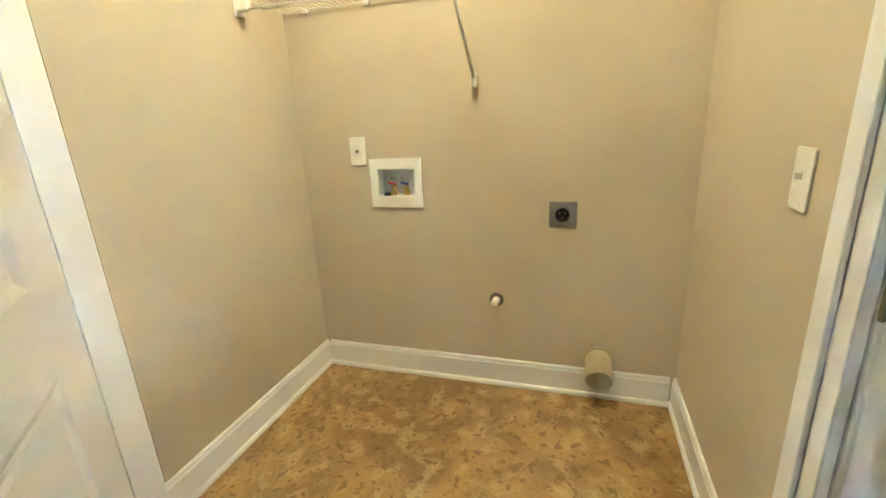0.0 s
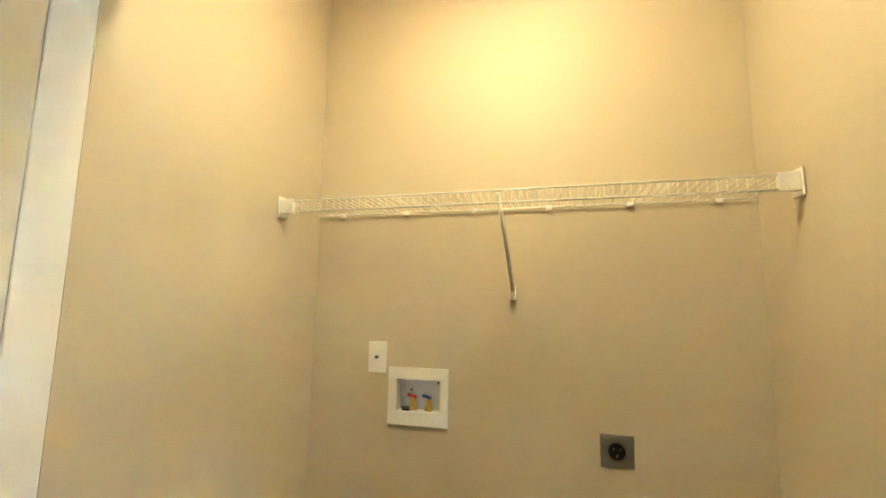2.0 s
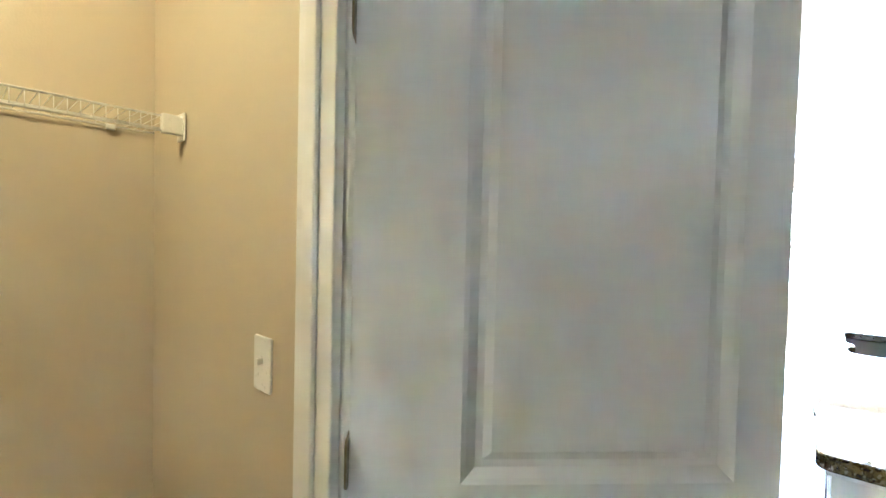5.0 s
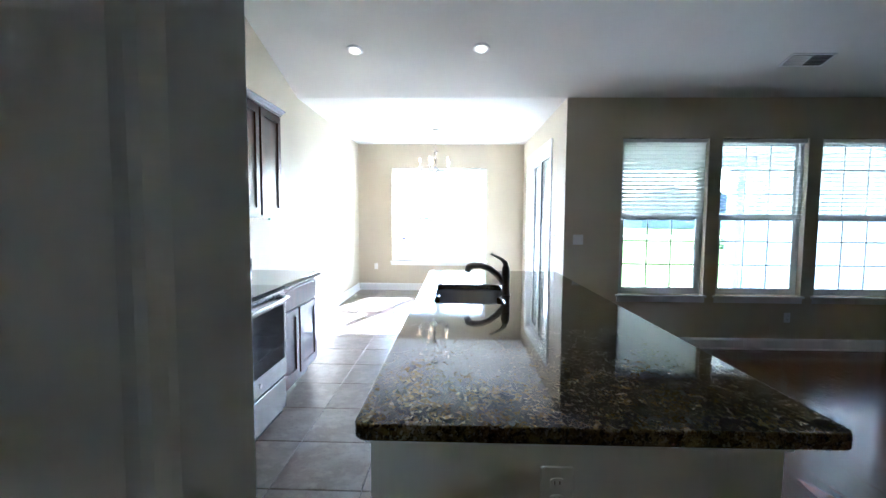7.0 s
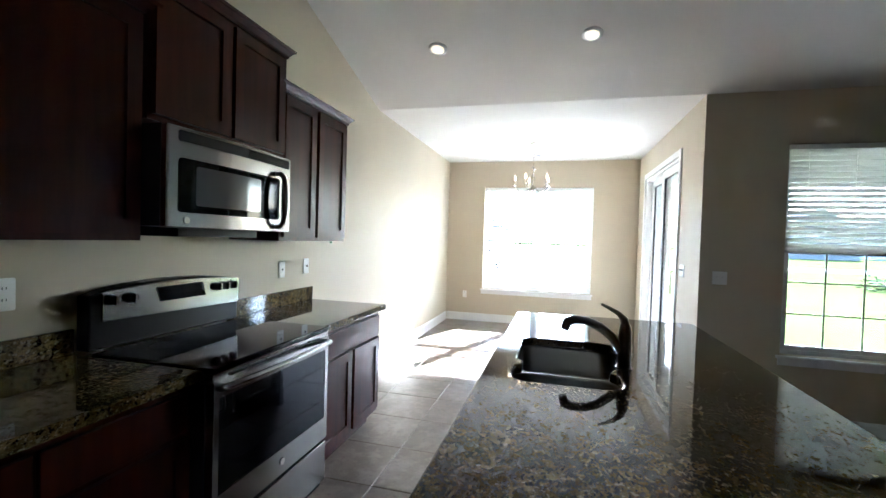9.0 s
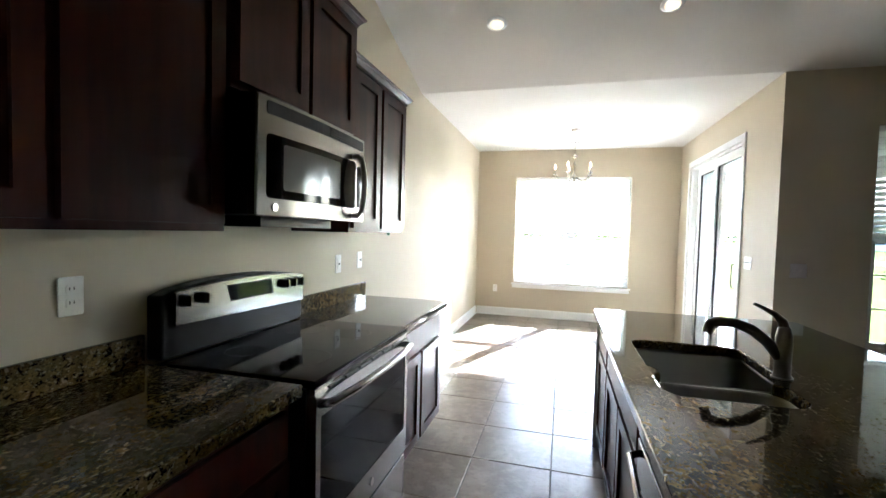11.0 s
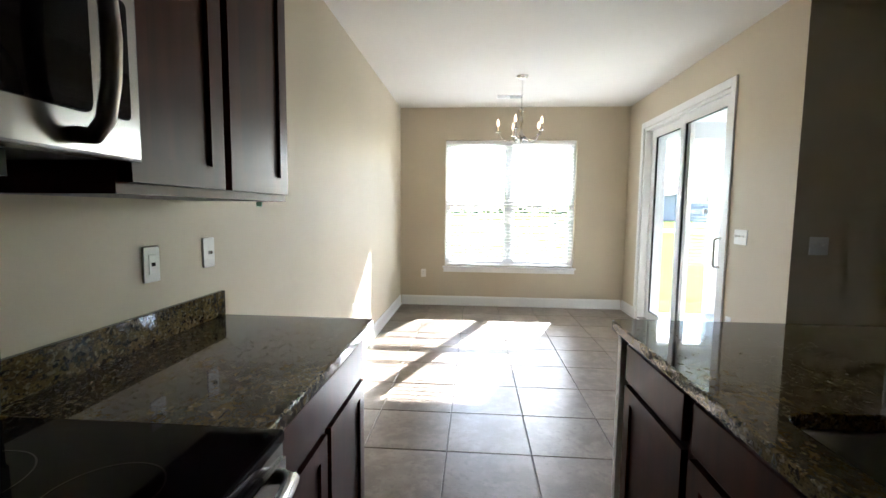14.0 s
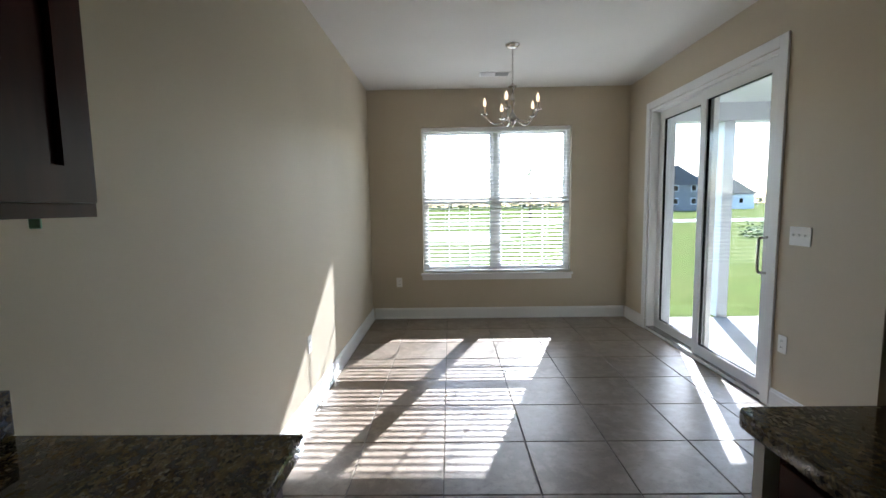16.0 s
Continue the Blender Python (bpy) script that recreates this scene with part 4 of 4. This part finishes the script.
# painted pony wall round the peninsula
PW = mat("peninsula_paint", (0.74, 0.72, 0.68), 0.5, vary=0.03, bump=0.15, bump_scale=150)
solid("wall_peninsula", boxes([(1.668, 2.655, -2.860, -2.857 + 0.001, 0, 0.8725), (2.305, 2.655, -2.855, 0.032, FL, 0.8725), (1.658, 2.655, 0.034, 0.066, 0, 0.8725)]), PW,
      "painted half wall under the granite peninsula", "wall")
solid("trim_peninsula", soften(box(1.655, 2.668, -2.876, -2.8605, 0.852, 0.873), 0.004), WHITE, "white painted bead under the granite edge", "trim")
baseboard(1.668, -2.860, 2.655, -2.860, 0, (0, -1))
baseboard(1.658, 0.066, 2.655, 0.066, 0, (0, 1))


# ---- range ----
BURNER = mat("burner_print", (0.02, 0.02, 0.02), 0.12)
def kitchen_range():
    y0, y1 = -1.766, -0.924
    ob = thing("electric_range", (0.34, (y0 + y1) / 2, 0), "stainless steel and black glass freestanding electric range", "range")
    part("body", box(0.012, 0.655, y0, y1, 0.02, 0.895), BLACKP, ob)
    part("cooktop", soften(box(0.10, 0.690, y0 - 0.001, y1 + 0.001, 0.8955, 0.922), 0.006, segments=3), BLACKG, ob, "black glass cooktop")
    for cx, cy, r in ((0.50, y0 + 0.22, 0.105), (0.50, y1 - 0.22, 0.085), (0.25, y0 + 0.22, 0.075), (0.25, y1 - 0.22, 0.100)):
        ring = bmesh.new()
        for k in range(40):
            a, b = 2 * math.pi * k / 40, 2 * math.pi * (k + 1) / 40
            q = [ring.verts.new((cx + rr * math.cos(t), cy + rr * math.sin(t), 0.9226)) for rr, t in ((r, a), (r, b), (r - 0.003, b), (r - 0.003, a))]
            ring.faces.new(q)
        part("burner_ring", ring, BURNER, ob, "thin grey printed burner ring")
    # backguard with an arched top
    n = 14
    arch = [(y1, 0.9225), (y0, 0.9225)] + [(y0 + (y1 - y0) * k / n, 1.150 + 0.045 * math.sin(math.pi * k / n) ** 0.6) for k in range(n + 1)]
    part("backguard", soften(prism(arch, "x", 0.014, 0.085), 0.008, 50), BLACKP, ob, "black backguard with an arched top")
    m0, m1 = y0 + 0.045, y1 - 0.010
    face = [(m1, 1.022), (m0, 1.040)] + [(m0 + (m1 - m0) * k / n, 1.150 + 0.034 * math.sin(math.pi * (0.05 + 0.9 * k / n)) ** 0.6) for k in range(n + 1)]
    part("control_panel", soften(prism(face, "x", 0.086, 0.102), 0.004, 50), STEEL, ob, "brushed steel control panel")
    disp = part("display", prism([(-1.185, 1.092), (-1.455, 1.092), (-1.478, 1.160), (-1.205, 1.163)], "x", 0.1025, 0.106), BLACKG, ob, "black glass clock display")
    sub("bezel", boxes([(0.1026, 0.1045, -1.49, -1.18, 1.083, 1.0905), (0.1026, 0.1045, -1.49, -1.18, 1.1645, 1.170)]), STEEL, disp)
    for y in (-1.108, -1.050, -0.990, -1.690, -1.605):
        k = part("knob", cyl((0.1025, y, 1.128), (0.128, y, 1.128), 0.024, 0.020, 20), BLACKP, ob, "black burner knob")
        sub("knob_grip", soften(box(0.128, 0.140, y - 0.005, y + 0.005, 1.108, 1.148), 0.002), STEEL, k)
    # oven door, vents, handle and drawer
    d = part("oven_door", bmesh.new(), STEEL, ob, "brushed steel oven door")
    fr = bmesh.new()
    for a, b, c, e in pierced(y0 + 0.004, y1 - 0.004, 0.305, 0.868, [(y0 + 0.032, y1 - 0.036, 0.425, 0.800)]):
        add_box(fr, 0.656, 0.692, a, b, c, e)
    bmesh.ops.remove_doubles(fr, verts=fr.verts, dist=1e-5)
    bmesh.ops.translate(fr, verts=fr.verts, vec=-Vector(ob["at"]))
    fr.to_mesh(d.data)
    fr.free()
    sub("oven_window", box(0.657, 0.689, y0 + 0.0322, y1 - 0.0362, 0.4252, 0.7998), BLACKG, d, "black oven window")
    for i in range(6):
        a = y0 + 0.09 + i * 0.112
        sub("vent_slot", box(0.6585, 0.6925, a, a + 0.095, 0.872, 0.880), BLACKP, d)
    part("vent_strip", box(0.656, 0.686, y0 + 0.004, y1 - 0.004, 0.8685, 0.8945), STEEL, ob)
    hz = 0.842
    pts = [(0.690, y0 + 0.03, hz), (0.722, y0 + 0.045, hz + 0.004), (0.742, y0 + 0.20, hz + 0.006), (0.748, (y0 + y1) / 2, hz + 0.006), (0.742, y1 - 0.20, hz + 0.006), (0.722, y1 - 0.045, hz + 0.004), (0.690, y1 - 0.03, hz)]
    part("oven_handle", tube(pts, 0.015, 12), STEEL, ob, "bowed steel oven handle")
    part("drawer", soften(box(0.656, 0.688, y0 + 0.004, y1 - 0.004, 0.065, 0.285), 0.006), STEEL, ob, "steel storage drawer")
    part("badge", cyl((0.692, (y0 + y1) / 2 + 0.01, 0.365), (0.697, (y0 + y1) / 2 + 0.01, 0.365), 0.016, seg=20), CHROME, ob, "small round badge")
    return ob


kitchen_range()


def microwave():
    y0, y1, z0, z1 = -1.762, -0.976, 1.437, 1.838
    ob = thing("microwave", (0.24, (y0 + y1) / 2, z0), "stainless over-the-range microwave with a bowed handle", "microwave")
    part("case", box(0.004, 0.425, y0 + 0.004, y1 - 0.004, z0 + 0.006, z1), BLACKP, ob)
    n = 10
    bow = [(0.426, y1), (0.426, y0)] + [(0.462 + 0.016 * math.sin(math.pi * k / n), y0 + (y1 - y0) * k / n) for k in range(n + 1)]
    part("front", soften(prism(bow, "z", z0, z1 - 0.002), 0.006, 50), STEEL, ob, "bowed brushed steel front")

    def fx(y):
        return 0.462 + 0.016 * math.sin(math.pi * (y - y0) / (y1 - y0))

    def curved(pts, lift, thick):
        """A flat outline in (y, z) laid onto the bowed front."""
        bm = prism(pts, "x", 0.0, thick)
        us = [-1.70 + 0.06 * k for k in range(12)]
        for u in us:
            bmesh.ops.bisect_plane(bm, geom=bm.verts[:] + bm.edges[:] + bm.faces[:], plane_co=(0, u, 0), plane_no=(0, 1, 0))
        for v in bm.verts:
            v.co.x += fx(v.co.y) + lift
        return bm

    w = part("window", curved(rrect(-1.715, -1.085, 1.500, 1.715, 0.018), -0.004, 0.0065), BLACKG, ob, "black glass window and control strip")
    sub("inner_screen", curved(rrect(-1.635, -1.245, 1.530, 1.690, 0.012), 0.0028, 0.0010), mat("grey_mesh_glass", (0.05, 0.05, 0.052), 0.12), w)
    part("control_strip", curved(rrect(-1.060, -1.005, 1.505, 1.700, 0.010), -0.004, 0.0065), BLACKG, ob, "black keypad strip")
    v = part("vent", curved(rrect(-1.715, -0.998, 1.778, 1.822, 0.010), -0.004, 0.0062), BLACKP, ob, "black top vent grille")
    for k in range(4):
        sub("louvre", curved(rrect(-1.34, -1.01, 1.783 + 0.0095 * k, 1.7875 + 0.0095 * k, 0.002), 0.0026, 0.004), BLACKG, v)
    part("badge", cyl((fx(-1.675) - 0.002, -1.675, 1.470), (fx(-1.675) + 0.004, -1.675, 1.470), 0.014, seg=18), CHROME, ob, "small round badge")
    hy = -1.115
    hx = fx(hy)
    pts = [(hx - 0.004, hy, 1.735), (hx + 0.026, hy, 1.737), (hx + 0.046, hy, 1.715), (hx + 0.058, hy, 1.66), (hx + 0.062, hy, 1.60), (hx + 0.058, hy, 1.54), (hx + 0.046, hy, 1.485), (hx + 0.026, hy, 1.463), (hx - 0.004, hy, 1.465)]
    part("handle", tube(pts, 0.013, 12), DARKSTEEL, ob, "dark bowed door handle")
    part("underside", box(0.08, 0.37, -1.62, -1.13, 1.402, 1.4425), BLACKP, ob, "black vent housing underneath")
    return ob


microwave()


# ---- ceiling fittings ----
def downlight(x, y):
    z = H + K * (YB - y)
    ob = thing("recessed_light", (0, 0, 0), "round white recessed ceiling light, lit", "ceiling light", "recessed kitchen lights")
    part("trim_ring", lathe([(0.053, -0.010), (0.076, -0.004), (0.080, 0.0), (0.053, 0.0)], (0, 0, 0), 32), WHITE, ob)
    part("lens", lathe([(0.052, -0.012), (0.052, -0.004)], (0, 0, 0), 32), CANLIT, ob, "glowing warm lens")
    ob.matrix_world = Matrix.Translation((x, y, z - 0.001)) @ pose(0, 0, 0, -math.degrees(math.atan(K)))
    return ob


downlight(2.10, 0.44)
downlight(0.87, 0.46)


def vent(at, tilt, w, d, label):
    ob = thing("ceiling_vent", (0, 0, 0), label, "vent")
    fr = bmesh.new()
    for a, b, c, e in pierced(-w / 2, w / 2, -d / 2, d / 2, [(-w / 2 + 0.02, w / 2 - 0.02, -d / 2 + 0.02, d / 2 - 0.02)]):
        add_box(fr, a, b, c, e, -0.008, -0.0005)
    part("frame", fr, WHITE, ob)
    # Black sheet stands in for the shade of the duct behind the slats.
    part("backing", box(-w / 2 + 0.021, w / 2 - 0.021, -d / 2 + 0.021, d / 2 - 0.021, -0.002, -0.0008), BLACKP, ob)
    n = 7
    part("divider", box(-0.004, 0.004, -d / 2 + 0.021, d / 2 - 0.021, -0.007, -0.003), WHITE, ob)
    for x0, x1, turn, half in ((-w / 2 + 0.021, -0.005, -30, 0.006), (0.005, w / 2 - 0.021, 48, 0.0105)):
        for i in range(n):
            v = -d / 2 + 0.034 + (d - 0.068) * i / (n - 1)
            bm = box(x0, x1, -half, half, -0.0006, 0.0006)
            bmesh.ops.rotate(bm, verts=bm.verts, matrix=Matrix.Rotation(radians(turn), 3, "X"))
            bmesh.ops.translate(bm, verts=bm.verts, vec=(0, v, -0.0095))
            part("slat", bm, WHITE, ob)
    ob.matrix_world = Matrix.Translation(at) @ pose(0, 0, 0, tilt)
    return ob


vent((5.31, 0.63, H + K * (YB - 0.63) - 0.001), -math.degrees(math.atan(K)), 0.42, 0.20, "white louvred register on the vaulted ceiling")
vent((1.47, 3.90, H - 0.001), 0, 0.32, 0.13, "white louvred register on the dining ceiling")


def chandelier():
    x, y = 1.54, 3.06
    ob = thing("chandelier", (x, y, H), "brushed nickel five-arm chandelier with lit candle bulbs", "chandelier")
    part("canopy", lathe([(0.012, -0.035), (0.04, -0.028), (0.062, -0.008), (0.064, -0.001)], (x, y, H)), CHROME, ob)
    ch = bmesh.new()
    zt, zb = H - 0.035, 2.455
    n = 11
    for i in range(n):
        zc = zb + (zt - zb) * (i + 0.5) / n
        r1, r2 = 0.0075, 0.019
        pts = []
        for k in range(13):
            a = 2 * math.pi * k / 12
            u, v = r1 * math.cos(a), r2 * math.sin(a)
            pts.append((x + (u if i % 2 else 0), y + (0 if i % 2 else u), zc + v))
        add_tube(ch, pts, 0.0018, 6)
    part("chain", ch, CHROME, ob)
    stem = [(0.006, 0.37), (0.012, 0.36), (0.034, 0.345), (0.038, 0.335), (0.012, 0.32), (0.010, 0.27), (0.018, 0.24), (0.020, 0.20), (0.011, 0.17), (0.011, 0.12), (0.022, 0.10), (0.040, 0.075), (0.046, 0.055), (0.036, 0.03), (0.016, 0.012), (0.012, 0.0), (0.004, -0.012)]
    part("stem", lathe(stem[::-1], (x, y, 2.09)), CHROME, ob)
    for i in range(5):
        a = radians(106 + 72 * i)
        c, s = math.cos(a), math.sin(a)
        pts = [(x + c * r, y + s * r, 2.09 + h) for r, h in ((0.03, 0.075), (0.07, 0.045), (0.12, 0.022), (0.17, 0.025), (0.21, 0.055), (0.238, 0.088), (0.245, 0.105))]
        arm = part("arm", tube(pts, 0.0065, 8), CHROME, ob)
        ex, ey = x + c * 0.245, y + s * 0.245
        sub("drip_pan", lathe([(0.008, 0.100), (0.030, 0.108), (0.033, 0.114), (0.010, 0.114)], (ex, ey, 2.09), 18), CHROME, arm)
        sub("candle_sleeve", cyl((ex, ey, 2.204), (ex, ey, 2.262), 0.0095, seg=12), CHROME, arm)
        sub("bulb", lathe([(0.006, 0.172), (0.013, 0.185), (0.0155, 0.202), (0.011, 0.225), (0.004, 0.244), (0.0015, 0.252)], (ex, ey, 2.09), 14), BULB, arm, "lit flame-shaped bulb")
    return ob


chandelier()


# ---- outside ----
solid("patio", box(3.31, 7.6, 1.44, 4.75, -0.30, -0.10), CONC, "pale concrete patio slab beside the sliding door", "patio")
porch = thing("porch_roof", (5.4, 3.0, 2.55), "white covered porch ceiling on posts", "porch")
part("ceiling", box(3.31, 7.6, 1.44, 4.95, 2.62, 2.70), SIDING, porch)
part("beam", box(3.31, 7.6, 4.70, 4.90, 2.40, 2.619), SIDING, porch)
for px in (4.50, 7.35):
    part("post", soften(box(px - 0.07, px + 0.07, 4.73, 4.87, -0.10, 2.399), 0.01), SIDING, porch)
solid("house_wing", box(7.62, 11.5, 1.44, 5.6, -0.35, 3.0), SIDING, "white sided wing of the same house", "house wall")
# Unseen outer skin, added so its depth cuts the door's sunlight to slits.
solid("dining_outer_wall", boxes([(XE + 0.165, XE + 0.28, 3.93, YN + 0.16, -0.35, 3.0), (XE + 0.165, XE + 0.28, YB + 0.16, SD[0], -0.35, 3.0)]), SIDING, "white siding outside the dining room, added to narrow the sun", "house wall")
solid("road", box(-300, 300, 36.5, 43.0, -0.4, -0.262), CONC, "pale grey street beyond the lawn", "road")
solid("driveway", box(-14.0, 4.0, 19.5, 25.5, -0.4, -0.264), CONC, "pale concrete driveway across the lawn", "road")


def house(x, y, w, d, h, wall, label):
    ob = thing("house", (x, y, -0.27), label, "house", "houses across the street")
    part("wall", box(x - w / 2, x + w / 2, y, y + d, -0.27, h), wall, ob)
    part("roof", prism([(x - w / 2 - 0.5, h + 0.001), (x + w / 2 + 0.5, h + 0.001), (x, h + w * 0.33)], "y", y - 0.4, y + d + 0.4), ROOF, ob)
    for k in (-0.3, 0.0, 0.3):
        for z in (1.0, 3.6):
            if z + 1.2 < h:
                win = part("window", box(x + k * w - 0.55, x + k * w + 0.55, y - 0.06, y - 0.001, z, z + 1.3), WHITE, ob)
                sub("pane", box(x + k * w - 0.45, x + k * w + 0.45, y - 0.08, y - 0.062, z + 0.1, z + 1.2), BLACKG, win)
    return ob


house(46.5, 88, 12, 10, 4.9, SIDEG, "dark grey two-storey gabled house far away")
house(-14, 72, 15, 10, 3.2, SIDING, "pale single-storey house across the street")
house(66, 105, 16, 10, 3.2, SIDING, "pale single-storey house far across the lawn")


def car(x, y, paint, label):
    ob = thing("parked_car", (x, y, -0.26), label, "car", "parked cars")
    side = [(-2.2, 0.25), (2.2, 0.25), (2.25, 0.75), (1.3, 0.9), (0.75, 1.38), (-1.0, 1.42), (-1.75, 0.95), (-2.2, 0.85)]
    part("body", soften(prism([(x + a, -0.26 + b) for a, b in side], "y", y - 0.85, y + 0.85), 0.06), paint, ob)
    for u in (-1.35, 1.4):
        for v in (-0.8, 0.8):
            part("wheel", cyl((x + u, y + v - 0.1, 0.06), (x + u, y + v + 0.1, 0.06), 0.32, seg=20), BLACKP, ob)
    part("side_glass", prism([(x + a, -0.26 + b) for a, b in [(-1.5, 0.93), (1.05, 0.93), (0.68, 1.30), (-0.95, 1.33)]], "y", y - 0.865, y - 0.852), BLACKG, ob)
    return ob


car(-2.6, 22.6, CARW, "white parked car on the driveway")
car(-8.0, 23.0, CARD, "dark parked car on the driveway")


def leaf_cloud(rng, centre, spread, count, size, bm):
    for _ in range(count):
        p = Vector(centre) + Vector((rng.gauss(0, spread[0]), rng.gauss(0, spread[1]), rng.gauss(0, spread[2])))
        r = Matrix.Rotation(rng.uniform(0, 6.28), 3, "Z") @ Matrix.Rotation(rng.uniform(-1.2, 1.2), 3, "X")
        s = size * rng.uniform(0.6, 1.4)
        bm.faces.new([bm.verts.new(p + r @ Vector(q)) for q in ((-s, 0, 0), (0, -s * 0.5, 0.1 * s), (s, 0, 0), (0, s * 0.5, 0.1 * s))])


def tree(x, y, h, conical, seed, label):
    rng = random.Random(seed)
    ob = thing("tree", (x, y, -0.27), label, "tree", "trees on the lawn")
    part("trunk", tube([(x, y, -0.3), (x + 0.05, y, h * 0.4), (x, y, h * 0.92)], [h * 0.03, h * 0.02, h * 0.006], 8), BARK, ob)
    crown_bm = bmesh.new()
    for i in range(40):
        f = (i + 1) / 41
        z = h * (0.15 + 0.85 * f)
        reach = h * (0.34 * (1 - f) + 0.02) if conical else h * 0.28 * math.sin(math.pi * (0.1 + 0.85 * f))
        a = i * 2.4
        rr = reach * rng.uniform(0.3, 1.0)
        leaf_cloud(rng, (x + rr * math.cos(a), y + rr * math.sin(a), z), (reach * 0.3, reach * 0.3, h * 0.03), 28, h * 0.02, crown_bm)
    part("crown", crown_bm, LEAF, ob)
    return ob


tree(9.6, 39 + 7, 5.6, True, 3, "slim conical green tree beyond the street")
tree(-3.5, 62, 6.5, False, 5, "round-crowned green tree across the street")
tree(20, 66, 7.0, False, 8, "round-crowned green tree beyond the lawn")
rng = random.Random(11)
woods = bmesh.new()
for i in range(420):
    x = -260 + i * 1.9 + rng.uniform(-1, 1)
    y = 185 + rng.uniform(-9, 9)
    h = rng.uniform(2.2, 5.0)
    leaf_cloud(rng, (x, y, h * 0.5), (1.7, 1.7, h * 0.33), 34, 0.75, woods)
solid("tree_line", woods, LEAFD, "dark distant line of woodland beyond the fields", "trees", kind="stuff")
shrubs = bmesh.new()
for x, y in ((15.5, 19.5), (18.0, 21.0), (21.5, 20.0), (27.5, 24.0), (31.0, 26.0)):
    leaf_cloud(rng, (x, y, 0.0), (0.42, 0.42, 0.26), 260, 0.10, shrubs)
solid("shrubs", shrubs, LEAF, "low green shrubs dotted over the lawn", "shrubs", kind="stuff")


# ---- floor pieces ----
def tile_mesh(w, d):
    bm = box(0.0024, w - 0.0024, 0.0024, d - 0.0024, -0.0075, 0.0)
    es = [e for e in bm.edges if all(v.co.z > -0.001 for v in e.verts)]
    bmesh.ops.bevel(bm, geom=es, offset=0.003, segments=1, affect="EDGES")
    return finish("floor_tile", bm, TILE)


PITCH = 0.477
tile_shapes = {}
for j in range(-19, 9):
    ya, yb = 0.62 + PITCH * j, 0.62 + PITCH * (j + 1)
    ya, yb = max(ya, BACK), min(yb, YN)
    for i in range(-1, 7):
        xa, xb = 0.923 + PITCH * (i - 2), 0.923 + PITCH * (i - 1)
        rects = [(max(xa, 0.0), min(xb, XE if ya >= YB - 0.01 else XW), ya, yb)]
        if ya < YB - 0.01 < yb:
            rects.append((max(xa, XW), min(xb, XE), YB, yb))
        for x0, x1, y0, y1 in rects:
            if x1 - x0 < 0.02 or y1 - y0 < 0.02 or (y0 < -3.78 and x1 < 1.0):
                continue
            key = (round(x1 - x0, 3), round(y1 - y0, 3))
            if key not in tile_shapes:
                tile_shapes[key] = tile_mesh(*key)
            o = new("floor_tile", tile_shapes[key])
            o.parent = floor
            o.location = (x0, y0, 0)

rng = random.Random(4)
verts, faces = [], []
x = XW
while x < FAR - 0.02:
    w = min(0.083, FAR - x)
    y = BACK - rng.uniform(0, 0.9)
    while y < YB:
        ln = rng.uniform(0.6, 1.3)
        a, b = max(y, BACK), min(y + ln, YB)
        if b - a > 0.01:
            k = len(verts)
            dz = rng.uniform(-0.0004, 0.0004)
            verts += [(x, a, FL - 0.003), (x + w, a, FL - 0.003), (x + w, b, FL - 0.003), (x, b, FL - 0.003),
                      (x + 0.0012, a + 0.0012, FL + dz), (x + w - 0.0012, a + 0.0012, FL + dz), (x + w - 0.0012, b - 0.0012, FL + dz), (x + 0.0012, b - 0.0012, FL + dz)]
            faces += [(k + 4, k + 5, k + 6, k + 7), (k, k + 1, k + 5, k + 4), (k + 1, k + 2, k + 6, k + 5), (k + 2, k + 3, k + 7, k + 6), (k + 3, k, k + 4, k + 7)]
        y += ln
    x += w
me = bpy.data.meshes.new("planks")
me.from_pydata(verts, [], faces)
me.materials.append(WOODF)
planks = tagged(new("planks", me), "glossy dark cherry floor planks", kind="stuff")
planks.parent = floor_living
